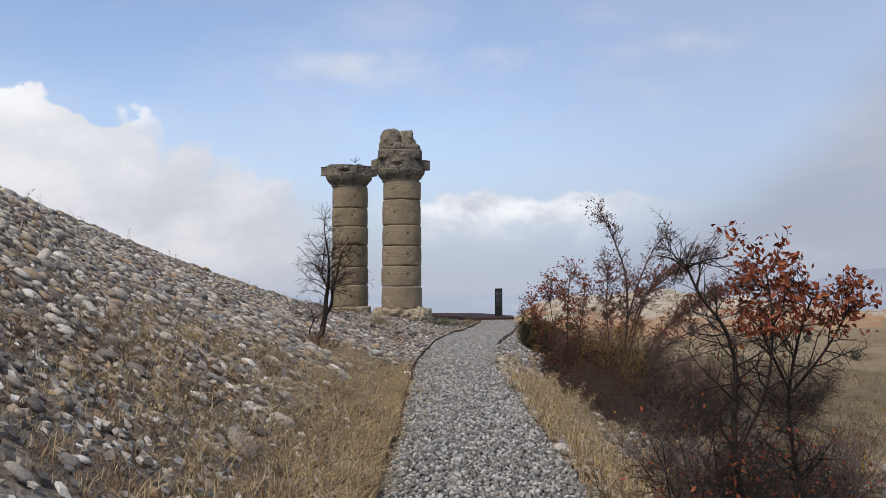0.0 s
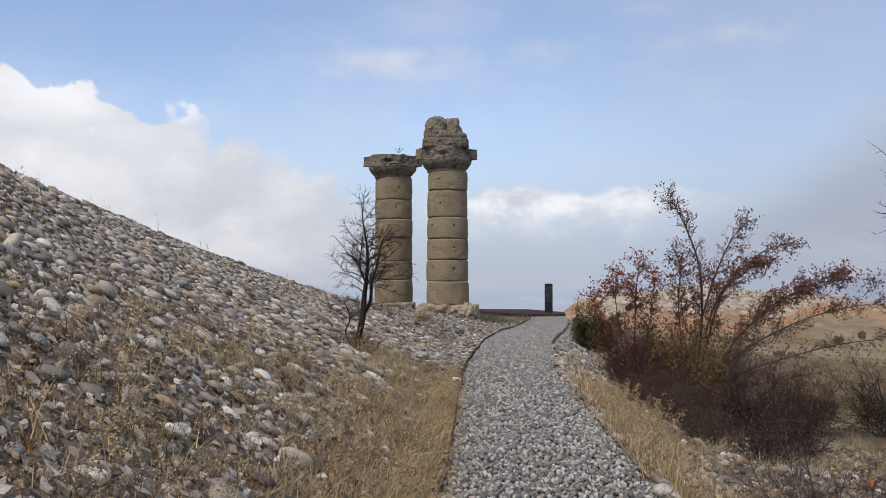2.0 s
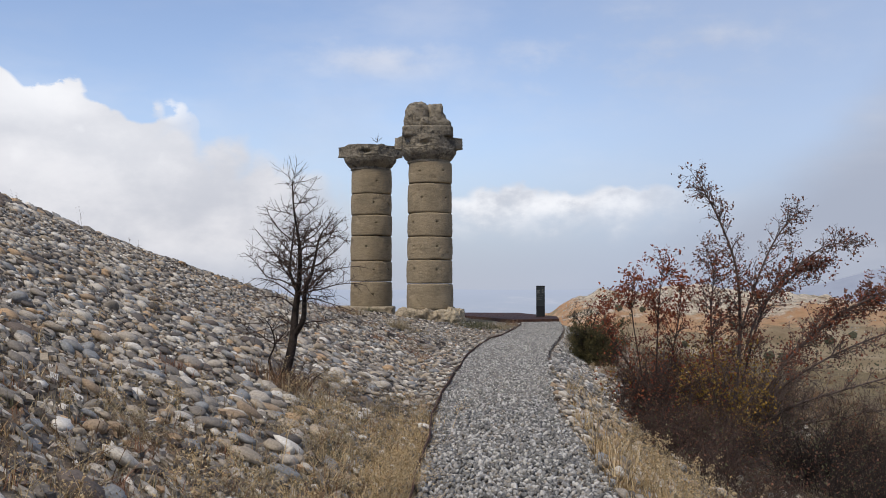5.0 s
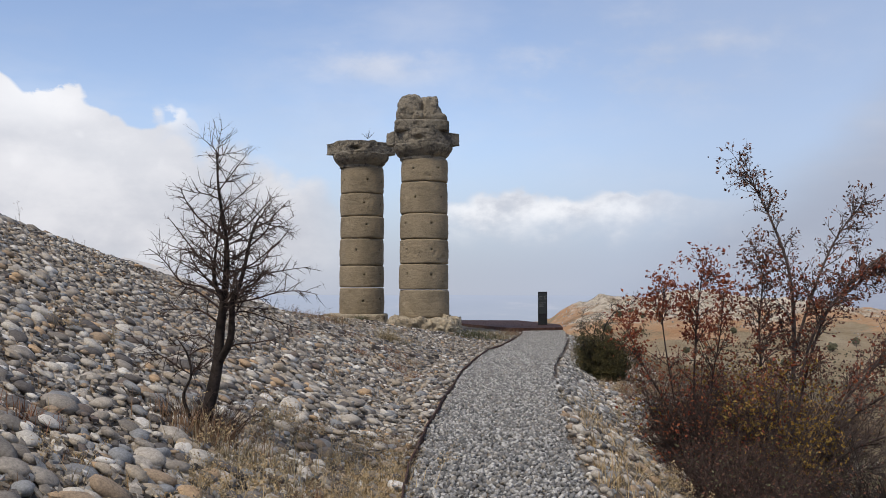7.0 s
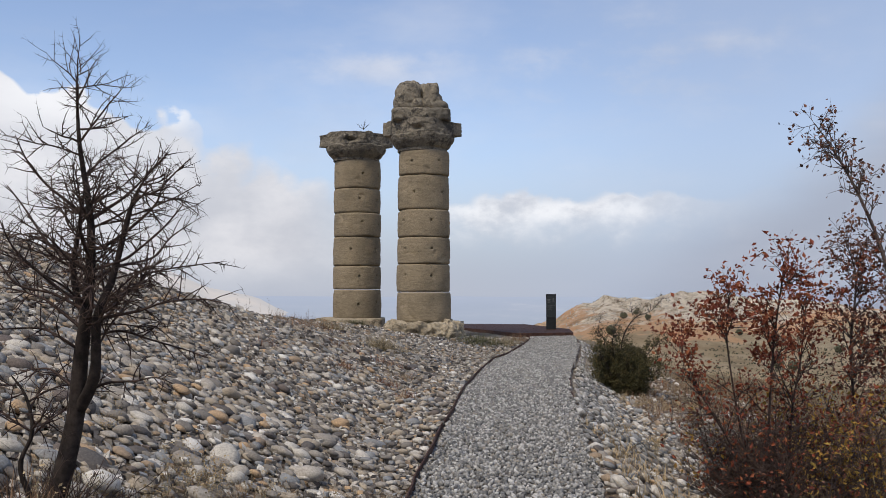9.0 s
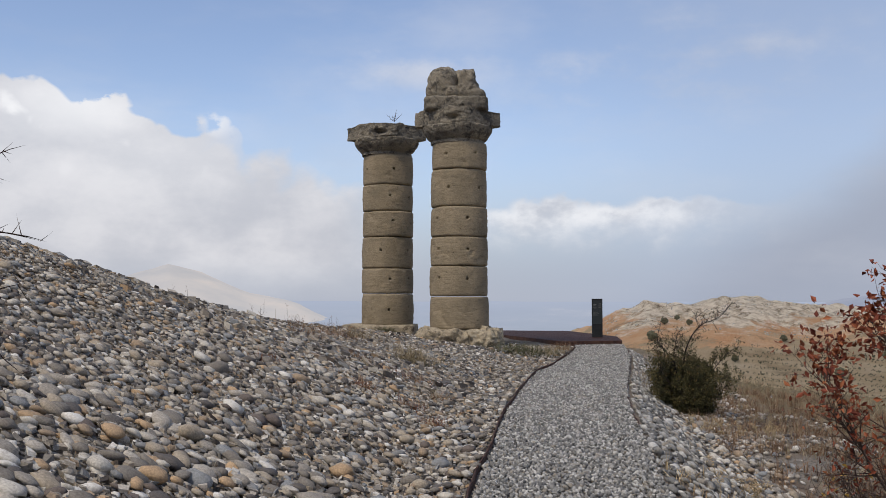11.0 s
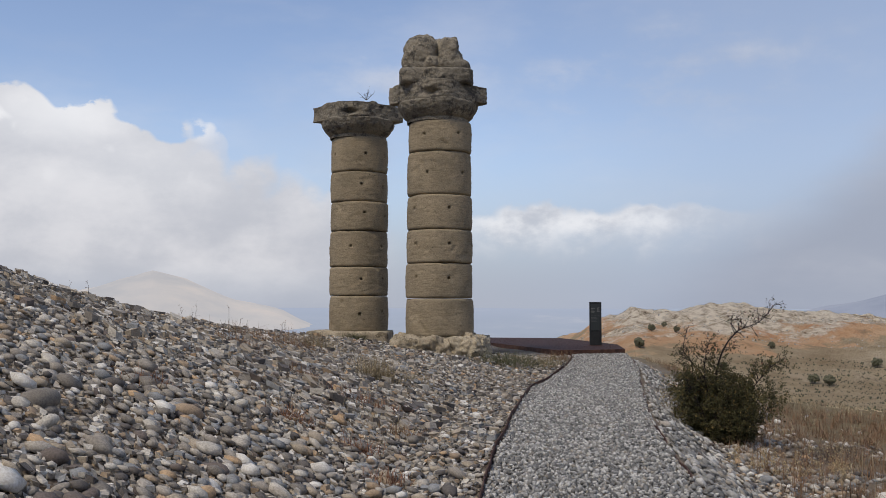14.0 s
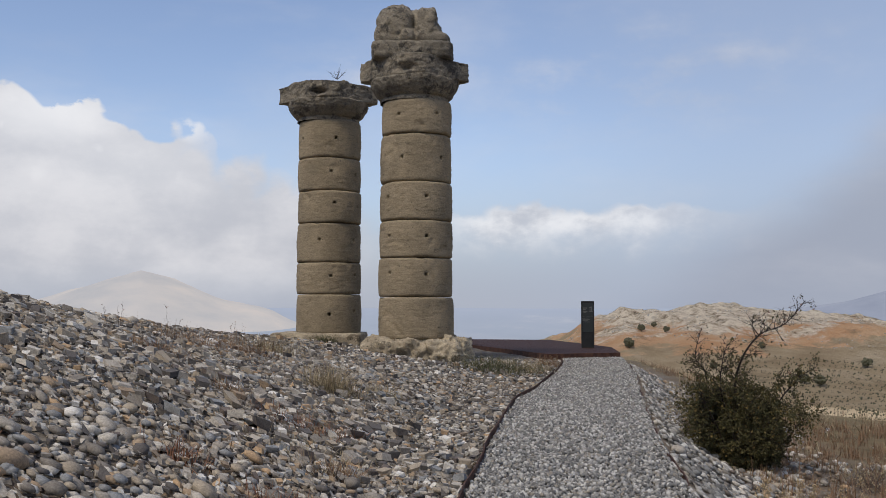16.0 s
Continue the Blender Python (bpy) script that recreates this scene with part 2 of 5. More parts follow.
drum_mat = column_stone("weathered_limestone", (0.295, 0.238, 0.156), (0.200, 0.163, 0.108), (0.13, 0.112, 0.085), (1, 1, 6.0), -0.02)
cap_mat = column_stone("lichened_limestone", (0.265, 0.230, 0.172), (0.150, 0.134, 0.106), (0.060, 0.056, 0.050), (1, 1, 1.6), 0.08, 0.10, 0.8, 0.75)
base_mat = column_stone("pale_rough_limestone", (0.43, 0.365, 0.26), (0.25, 0.205, 0.14), (0.10, 0.08, 0.055), (1, 1, 1), 0.05, 0.08, 0.6, 0.6)


def rust_material(name, a, b):
    s = Shader(name, 0.8, spec=0.3)
    s.color(s.ramp(s.noise(7, 6, 0.65, world=True), (0.35, a), (0.65, b)))
    s.bump(s.noise(40, 4, world=True), 0.3, 0.01)
    return s.mat


rust_mat = rust_material("rusted_steel", (0.042, 0.020, 0.014), (0.105, 0.050, 0.031))
deck_mat = rust_material("dark_stained_boards", (0.026, 0.012, 0.010), (0.058, 0.026, 0.020))
sign_mat = rust_material("black_enamel", (0.012, 0.013, 0.014), (0.020, 0.021, 0.022))
ink = Shader("sign_print", 0.7)
ink.color((0.16, 0.16, 0.15))
ink_mat = ink.mat
glass = Shader("sign_panel", 0.35, spec=0.5)
glass.color((0.020, 0.024, 0.024))
panel_mat = glass.mat


# ---- helpers of the scene ----
def part(name, bm, material, parent=None, label="", smooth=True):
    """One mesh object from a bmesh or from (vertices, faces)."""
    me = bpy.data.meshes.new(name)
    if isinstance(bm, tuple):
        me.from_pydata(*bm)
    else:
        bm.to_mesh(me)
        bm.free()
    me.materials.append(material)
    if smooth:
        me.polygons.foreach_set("use_smooth", [True] * len(me.polygons))
    ob = new(name, me)
    if parent is not None:
        ob.parent = parent
    if label:
        tagged(ob, label)
    return ob


def array_mesh(name, verts, tris, material, smooth=True):
    """One mesh object from numpy arrays of points and triangles."""
    me = bpy.data.meshes.new(name)
    me.vertices.add(len(verts))
    me.vertices.foreach_set("co", np.ascontiguousarray(verts, dtype=np.float32).ravel())
    me.loops.add(tris.size)
    me.loops.foreach_set("vertex_index", np.ascontiguousarray(tris, dtype=np.int32).ravel())
    me.polygons.add(len(tris))
    me.polygons.foreach_set("loop_start", np.arange(0, tris.size, 3, dtype=np.int32))
    me.polygons.foreach_set("use_smooth", np.full(len(tris), smooth))
    me.update(calc_edges=True)
    me.materials.append(material)
    return new(name, me)


def lattice(ix, iy, seed):
    h = (ix * 374761393 + iy * 668265263 + seed * 974634777) & 0xFFFFFFFF
    h = ((h ^ (h >> 13)) * 1274126177) & 0xFFFFFFFF
    return ((h ^ (h >> 16)) & 0xFFFF) / 65535.0


def vnoise(x, y, scale=1.0, octaves=3, seed=1):
    """Smooth noise over the plan, about -1 to 1."""
    x, y = np.asarray(x, dtype=float) * scale, np.asarray(y, dtype=float) * scale
    total, amp = 0.0, 1.0
    for k in range(octaves):
        ix, iy = np.floor(x).astype(np.int64), np.floor(y).astype(np.int64)
        fx, fy = x - ix, y - iy
        fx, fy = fx * fx * (3 - 2 * fx), fy * fy * (3 - 2 * fy)
        a, b = lattice(ix, iy, seed + k), lattice(ix + 1, iy, seed + k)
        c, d = lattice(ix, iy + 1, seed + k), lattice(ix + 1, iy + 1, seed + k)
        total = total + amp * ((a * (1 - fx) + b * fx) * (1 - fy) + (c * (1 - fx) + d * fx) * fy - 0.5) * 2
        x, y, amp = x * 2.03 + 7.1, y * 2.03 + 3.7, amp * 0.5
    return total / 1.6


def smooth(v, lo, hi):
    t = np.clip((np.asarray(v, dtype=float) - lo) / (hi - lo), 0, 1)
    return t * t * (3 - 2 * t)


# ---- the lie of the land ----
def path_left(y):
    return np.interp(y, [0, 7, 11, 17, 20, 25, 29, 33, 36, 38.7, 41, 44, 46.6, 50], [-.45, -.47, -.48, -.54, -.53, -.37, -.24, 0, .2, .46, .95, 1.5, 1.84, 1.95])


def path_right(y):
    return np.interp(y, [0, 7, 12, 18, 22.5, 25, 28, 31, 34, 37, 40.3, 43.5, 48], [1.08, 1.06, 1.02, .98, 1.2, 1.38, 1.58, 1.80, 2.12, 2.48, 2.88, 3.3, 3.55])


def path_z(y):
    return np.interp(y, [-20, 0, 5, 10.6, 16, 20, 29, 36, 40, 44, 47.5, 60], [.0, .02, .08, .13, .17, .17, .10, .0, -.02, .10, .22, .22])


def ground_z(x, y):
    """Height of the ground: a gravel path at the toe of a great mound, and a hillside that falls away on its other side."""
    x, y = np.asarray(x, dtype=float), np.asarray(y, dtype=float)
    d, e = path_left(y) - x, x - path_right(y)
    k = np.interp(y, [0, 9, 12, 15, 20, 25, 29, 33, 38, 45, 52, 70], [.53, .52, .43, .385, .345, .362, .355, .31, .215, .10, .05, .0])
    t = np.interp(y, [0, 10, 14, 19, 22, 25, 30], [.1, .1, .15, .3, .7, .95, 1.0])
    q = np.interp(y, [0, 13, 20, 25, 30], [.055, .042, .014, .006, 0])
    dt = np.minimum(d, 60) - t
    rise = k * (dt + np.sqrt(dt * dt + 0.06)) / 2 + q * np.clip(d - 3, 0, 9) ** 2
    rise = np.where(d > 0, rise - k * (np.sqrt(t * t + 0.06) - t) / 2 * np.exp(-np.clip(d, 0, 9) * 2), 0)
    rise = rise + np.clip(d, 0, 1) * (0.05 * vnoise(x, y, 0.45, 3, 5) + 0.02 * vnoise(x, y, 1.7, 2, 9))
    fall = -0.08 * smooth(e, 0.0, 0.07) * smooth(y, 26, 29) - 0.42 * smooth(e, 0, 1.3) - 0.10 * np.clip(e, 0, 9) - 0.095 * np.clip(e - 9, 0, 900)
    fall = fall - 0.40 * smooth(e, 1.0, 2.6) * smooth(y, 12, 17) * smooth(y, 30, 25)
    fall = np.where(e > 0, fall + np.clip(e, 0, 1) * (0.06 * vnoise(x, y, 0.5, 3, 21) + 0.02 * vnoise(x, y, 1.9, 2, 22)), 0)
    z = path_z(y) + np.where(d > 0, rise, 0) + fall
    z = z - 0.28 * np.clip(y - 60, 0, 2000) - 0.1 * np.clip(-y - 30, 0, 2000)
    z = z - 0.25 * np.clip(y - 44, 0, 2000) * smooth(e, 2.0, 7.0)
    r = np.hypot(x, y)
    valley = -24 + 2.0 * vnoise(x, y, 0.012, 3, 31) - 84 * smooth(r, 480, 1500)
    w = smooth(z - valley, -6, 6)
    return w * z + (1 - w) * valley


def spread(lo, hi, step, far, ratio=1.22):
    mid = list(np.arange(lo, hi, step))
    out, s = [], step
    while (hi + sum(out) + s) < far:
        out.append(s)
        s *= ratio
    up = hi + np.concatenate([[0], np.cumsum(out)])
    down = lo - np.cumsum(out)[::-1]
    return np.concatenate([down, mid, up])


def sheet(name, gx, gy, height, material):
    X, Y = np.meshgrid(gx, gy)
    verts = np.stack([X, Y, height(X, Y)], -1).reshape(-1, 3)
    n, mm = len(gx), len(gy)
    i = (np.arange(mm - 1)[:, None] * n + np.arange(n - 1)[None]).ravel()
    tris = np.concatenate([np.stack([i, i + 1, i + n + 1], 1), np.stack([i, i + n + 1, i + n], 1)])
    return array_mesh(name, verts, tris, material)


ground = tagged(sheet("ground", spread(-13, 10, 0.2, 4000), spread(-2, 62, 0.25, 4000), ground_z, ground_material()),
                "stony brown soil with dry straw-coloured grass", "ground", kind="structure")


def fractal(p, scale, octaves=4, seed=0.0):
    return noise.fractal(Vector(p) * scale + Vector((seed, seed * 1.7, -seed)), 0.9, 2.1, octaves)


# ---- the two columns ----
def drum(parent, cx, cy, z0, z1, r0, r1, seed, holes=()):
    """One stone drum of a column: worn edges, pitted face and small square holes (angle from the front, height from its foot)."""
    seg, rows = 140, 26
    h = z1 - z0
    verts, faces = [], []

    def ring_point(i, j, sink_by=0.0):
        v = j / rows
        z = z0 + v * h
        lip = min(v, 1 - v) * h
        a = 2 * math.pi * i / seg
        r = r0 + (r1 - r0) * v + 0.016 * math.sin(math.pi * v)
        ca, sa = math.sin(a), -math.cos(a)
        n1 = fractal((ca * 0.9, sa * 0.9, z), 1.6, 4, seed)
        n2 = fractal((ca * 0.9, sa * 0.9, z * 2.4), 6.5, 4, seed + 3)
        chip = max(0.0, fractal((ca, sa, z0 * 3 + (v > 0.5) * 5), 3.4, 5, seed + 9) + 0.05)
        wear = math.exp(-lip / 0.016) * (0.024 + 0.14 * chip * chip)
        gouge = max(0.0, fractal((ca, sa, z), 2.3, 5, seed + 14) - 0.42)
        r += 0.012 * n1 + 0.009 * n2 - wear - 0.07 * gouge - sink_by
        return cx + r * ca, cy + r * sa, z + 0.008 * n1 * (0 < j < rows)
    for j in range(rows + 1):
        for i in range(seg):
            verts.append(ring_point(i, j))
    cut = {}
    for ha, hz in holes:
        i, j = round(ha / 360 * seg) % seg, min(max(round(hz / h * rows), 3), rows - 4)
        block = frozenset(((i + s) % seg, j + u) for s in (0, 1) for u in (0, 1))
        cut.update({c: (block, i, j) for c in block})
    made = set()
    for j in range(rows):
        for i in range(seg):
            k = (i + 1) % seg
            if (i, j) not in cut:
                faces.append((j * seg + i, j * seg + k, (j + 1) * seg + k, (j + 1) * seg + i))
            elif cut[(i, j)] not in made:
                made.add(cut[(i, j)])
                _, i0, lo = cut[(i, j)]
                i1, hi = (i0 + 2) % seg, lo + 2
                im = (i0 + 1) % seg
                outer = [lo * seg + i0, lo * seg + im, lo * seg + i1, (lo + 1) * seg + i1, hi * seg + i1, hi * seg + im, hi * seg + i0, (lo + 1) * seg + i0]
                inner = []
                for ii, jj in ((i0, lo), (im, lo), (i1, lo), (i1, lo + 1), (i1, hi), (im, hi), (i0, hi), (i0, lo + 1)):
                    inner.append(len(verts))
                    verts.append(ring_point(ii, jj, 0.22))
                faces.append(tuple(inner))
                for s in range(8):
                    e = (s + 1) % 8
                    faces.append((outer[s], outer[e], inner[e], inner[s]))
    faces.append(tuple(range(seg))[::-1])
    faces.append(tuple(rows * seg + i for i in range(seg)))
    return part("drum", (verts, [], faces), drum_mat, parent)


def capital(parent, cx, cy, z0, r, height, flare, half, turn, seed):
    """A Doric capital cut of one block: a round cushion under a square slab that has lost its front corner."""
    bm = bmesh.new()
    neck = height * 0.53
    seg, rows = 180, 56
    verts = []
    t = radians(turn)
    for j in range(rows + 1):
        v = j / rows
        z = v * height
        for i in range(seg):
            a = 2 * math.pi * i / seg
            ca, sa = math.sin(a), -math.cos(a)
            if z < neck:
                u = z / neck
                rr = r + (flare - r) * math.sin(max(u - 0.16, 0) / 0.84 * math.pi / 2) ** 0.85 + (0.0 if u < 0.16 else -0.02 if u < 0.22 else 0)
            else:
                u = (z - neck) / (height - neck)
                b = a - t
                m = max(abs(math.cos(b)), abs(math.sin(b)))
                rr = min(half / m, half * 1.345)
                front = math.exp(-((math.degrees(a) - turn + 45 + 180) % 360 - 180) ** 2 / 130)
                rr -= front * 0.24
                hollow = math.exp(-((math.degrees(a) - turn + 51 + 180) % 360 - 180) ** 2 / 90) * math.exp(-((u - 0.34) / 0.16) ** 2)
                rr -= 0.20 * hollow
                if u < 0.05:
                    rr = flare - 0.03 + (rr - flare + 0.03) * u / 0.05
            p = (cx + rr * ca, cy + rr * sa, z0 + z)
            n1, n2 = fractal(p, 1.5, 4, seed), fractal(p, 5.0, 4, seed + 2)
            rr += 0.030 * n1 + 0.022 * n2 + 0.018 * fractal(p, 14.0, 3, seed + 6)
            verts.append(bm.verts.new((cx + rr * ca, cy + rr * sa, z0 + z + 0.03 * n1 * min(1, j / 14) + (0.07 * n1 - 0.02 if j == rows else 0))))
    for j in range(rows):
        for i in range(seg):
            k = (i + 1) % seg
            bm.faces.new((verts[j * seg + i], verts[j * seg + k], verts[(j + 1) * seg + k], verts[(j + 1) * seg + i]))
    top = bm.verts.new((cx, cy, z0 + height + 0.12))
    mid = []
    for i in range(seg):
        p = verts[rows * seg + i].co.lerp(top.co, 0.5)
        mid.append(bm.verts.new(p + Vector((0, 0, 0.09 * fractal(p, 2.0, 4, seed + 5)))))
    for i in range(seg):
        k = (i + 1) % seg
        bm.faces.new((verts[rows * seg + i], verts[rows * seg + k], mid[k], mid[i]))
        bm.faces.new((mid[i], mid[k], top))
    return part("capital", bm, cap_mat, parent, "lichen-darkened broken capital")


def lump(name, lobes, material, parent=None, label="", rough=0.06, seed=0.0, level=5, box=0.0, scale=1.7):
    """A rough stone mass: the outline of several rounded lobes (centre, radii, turn) seen from the first one's heart, worn and pitted."""
    bm = bmesh.new()
    bmesh.ops.create_icosphere(bm, subdivisions=level, radius=1)
    heart = Vector(lobes[0][0])
    for v in bm.verts:
        w = v.co.normalized()
        best = 0.0
        for c, rad, turn in lobes:
            q = Matrix.Rotation(radians(-turn), 3, "Z")
            o, d = q @ (heart - Vector(c)), q @ w
            if box:
                p = 2 + box * 6
                t = 1.0 / (abs(d.x / rad[0]) ** p + abs(d.y / rad[1]) ** p + abs(d.z / rad[2]) ** p) ** (1 / p)
                if o.length < 1e-6:
                    best = max(best, t)
                    continue
            o2, d2 = Vector([o[i] / rad[i] for i in range(3)]), Vector([d[i] / rad[i] for i in range(3)])
            A, B, C = d2.dot(d2), 2 * o2.dot(d2), o2.dot(o2) - 1
            disc = B * B - 4 * A * C
            if disc > 0:
                best = max(best, (-B + math.sqrt(disc)) / (2 * A))
        p = heart + w * best
        n = fractal(p, scale, 5, seed) * rough + fractal(p, scale * 4, 3, seed + 4) * rough * 0.45
        v.co = p + w * n
    return part(name, bm, material, parent, label)


def mass(name, lobes, material, rough=0.05, seed=0.0, level=6, scale=2.2):
    """A carved mass seen from the heart: the union of rounded blocks (centre, half sizes, lean to the right with height, squareness)."""
    bm = bmesh.new()
    bmesh.ops.create_icosphere(bm, subdivisions=level, radius=1)
    W = np.array([v.co[:] for v in bm.verts])
    heart = np.array(lobes[0][0])
    reach = np.full(len(W), 0.05)
    for t in np.linspace(0.05, 1.5, 180):
        P = heart + W * t
        hit = np.zeros(len(W), bool)
        for c, rad, lean, p in lobes:
            q = P - np.array(c)
            q[:, 0] -= lean * q[:, 2]
            hit |= (np.abs(q / np.array(rad)) ** p).sum(1) < 1
        reach = np.where(hit, t, reach)
    for v, w, t in zip(bm.verts, W, reach):
        p = heart + w * t
        n = fractal(p, scale, 5, seed) * rough + fractal(p, scale * 4, 3, seed + 4) * rough * 0.5
        v.co = Vector(p) + Vector(w) * n
    bmesh.ops.smooth_vert(bm, verts=bm.verts, factor=0.35, use_axis_x=True, use_axis_y=True, use_axis_z=True)
    return part(name, bm, material)


def empty(name, place):
    ob = new(name)
    ob.location = place
    ob.empty_display_size = 0.2
    return ob


def sink(ob, place):
    """Keeps a part where it was built, under a thing that stands at place."""
    ob.matrix_parent_inverse = Matrix.Translation(place).inverted()
    return ob


def column(name, cx, cy, joints, r0, r1, holes, seed):
    place = (cx, cy, float(ground_z(cx, cy)))
    col = empty(name, place)
    n = len(joints) - 1
    for j in range(n):
        a, b = r0 + (r1 - r0) * j / n, r0 + (r1 - r0) * (j + 1) / n
        off = 0.012 * math.sin(j * 2.4 + seed)
        sink(drum(col, cx + off, cy - off, joints[j] + 0.008, joints[j + 1] - 0.008, a, b, seed + j * 1.3, holes[j]), place)
    return col, place


TALL = (-1.93, 45.3)
SHORT = (-4.63, 48.2)
tall, tall_at = column("stone_column", *TALL, [0.84, 1.88, 2.84, 3.76, 4.72, 5.91, 6.78], 0.935, 0.865,
                       [(), ((-42, .55), (17, .50)), ((-44, .5), (19, .5), (75, .5)), ((-50, .55), (19, .55)),
                        ((-21, .55), (47, .52)), ((-29, .42), (35, .45))], 2.0)
short, short_at = column("stone_column", *SHORT, [0.88, 1.98, 2.86, 3.95, 4.85, 5.77, 6.85], 0.90, 0.865,
                         [((8, .52), (57, .58)), ((10, .48), (59, .5)), ((-10, .58), (56, .56)), ((16, .50), (66, .45)), ((10, .48), (62, .46)),
                          ((-52, .48), (18, .5), (68, .45))], 7.0)
sink(capital(tall, TALL[0] - 0.05, TALL[1], 6.766, 0.86, 1.04, 1.12, 1.02, 45, 3.0), tall_at)
sink(capital(short, SHORT[0] - 0.06, SHORT[1], 6.836, 0.86, 1.04, 1.14, 1.04, 48, 8.0), short_at)
sink(lump("plinth_slab", [((TALL[0] - 0.10, TALL[1], 8.00), (1.0, 0.86, 0.24), 4)], cap_mat, tall, "grey weathered slab", 0.055, 5.0, 6, 1.1, 2.8), tall_at)
sink(lump("foot_block", [((TALL[0] - 0.35, TALL[1] - 0.05, 0.40), (0.92, 1.15, 0.47), 3)], base_mat, tall, "pale broken foundation block", 0.16, 6.0, 6, 0.9, 3.0), tall_at)
sink(lump("foot_block", [((TALL[0] + 0.86, TALL[1] - 0.15, 0.34), (0.46, 1.05, 0.50), -8)], base_mat, tall, "pale broken foundation block", 0.16, 16.0, 6, 0.7, 3.0), tall_at)
sink(lump("foot_block", [((SHORT[0] - 0.62, SHORT[1], 0.55), (0.86, 1.1, 0.37), 2)], base_mat, short, "", 0.04, 26.0, 5, 2.2, 2.2), short_at)
sink(lump("foot_block", [((SHORT[0] + 0.52, SHORT[1], 0.55), (0.50, 1.12, 0.37), 2)], base_mat, short, "", 0.04, 36.0, 5, 2.2, 2.2), short_at)
tagged(tall, "tall weathered limestone column of stacked drums with broken capital", "column", "pair of ancient columns")
tagged(short, "shorter weathered limestone column with a bare broken capital", "column", "pair of ancient columns")

SX, SY = TALL[0] - 0.06, TALL[1]
statue = mass("statue", [((SX - 0.02, SY, 8.62), (0.62, 0.42, 0.55), 0.0, 4.0), ((SX - 0.45, SY - 0.06, 8.72), (0.49, 0.64, 0.52), 0.06, 3.0),
                         ((SX - 0.44, SY - 0.04, 8.42), (0.56, 0.62, 0.32), 0.0, 3.2), ((SX + 0.30, SY - 0.02, 8.66), (0.27, 0.58, 0.50), 0.10, 5.0),
                         ((SX + 0.44, SY - 0.02, 8.48), (0.34, 0.52, 0.36), -0.30, 3.4), ((SX + 0.50, SY - 0.04, 8.34), (0.42, 0.56, 0.22), 0.0, 3.2),
                         ((SX - 0.16, SY - 0.42, 8.40), (0.22, 0.30, 0.20), 0.0, 2.6)], cap_mat, 0.052, 11.0, 6, 2.6)
tagged(statue, "worn headless grey stone beast on the column's slab", "statue")


# ---- platform and sign ----
def prism(name, outline, z0, z1, material, parent=None, bevel=0.006):
    bm = bmesh.new()
    low = [bm.verts.new((x, y, z0)) for x, y in outline]
    bm.faces.new(low)
    ext = bmesh.ops.extrude_face_region(bm, geom=bm.faces[:])
    for v in [g for g in ext["geom"] if isinstance(g, bmesh.types.BMVert)]:
        v.co.z = z1
    bmesh.ops.recalc_face_normals(bm, faces=bm.faces)
    if bevel:
        bmesh.ops.bevel(bm, geom=bm.edges[:], offset=bevel, segments=1, affect="EDGES")
    return part(name, bm, material, parent, smooth=False)


def clip_strip(poly, axis, normal, lo, hi):
    """The part of a convex outline that lies between lo and hi along a direction."""
    def cut(pts, keep):
        out = []
        for i, p in enumerate(pts):
            q = pts[(i + 1) % len(pts)]
            a, b = keep(p), keep(q)
            if a >= 0:
                out.append(p)
            if a * b < 0:
                s = a / (a - b)
                out.append((p[0] + (q[0] - p[0]) * s, p[1] + (q[1] - p[1]) * s))
        return out
    f = lambda p: p[0] * normal[0] + p[1] * normal[1]
    poly = cut(poly, lambda p: f(p) - lo)
    return cut(poly, lambda p: hi - f(p)) if len(poly) > 2 else []


def make_platform():
    top, outline = 0.37, [(1.46, 47.3), (3.55, 48.3), (3.75, 52.0), (2.2, 58.5), (-1.6, 59.0), (-2.0, 57.0)]
    deck = empty("platform", (1.2, 53, 0.0))
    at = (1.2, 53, 0.0)
    mid = (sum(p[0] for p in outline) / 6, sum(p[1] for p in outline) / 6)
    inner = [(p[0] + (mid[0] - p[0]) * 0.012, p[1] + (mid[1] - p[1]) * 0.012) for p in outline]
    n = (0.30, 0.954)
    lo = min(p[0] * n[0] + p[1] * n[1] for p in inner)
    hi = max(p[0] * n[0] + p[1] * n[1] for p in inner)
    s = lo
    while s < hi - 0.02:
        strip = clip_strip(inner, None, n, s + 0.004, min(s + 0.141, hi))
        if len(strip) > 2:
            sink(prism("board", strip, top - 0.035, top, deck_mat, deck, 0.004), at)
        s += 0.145
    for i, p in enumerate(outline):
        q = outline[(i + 1) % 6]
        w = Vector((q[0] - p[0], q[1] - p[1])).normalized() * 0.03
        nx, ny = w.y, -w.x
        sink(prism("fascia", [p, q, (q[0] - nx * 0.8, q[1] - ny * 0.8), (p[0] - nx * 0.8, p[1] - ny * 0.8)], -0.6, top + 0.006, rust_mat, deck, 0.003), at)
    tagged(deck, "low dark reddish-brown boarded platform with a rusted steel edge", "platform")


make_platform()


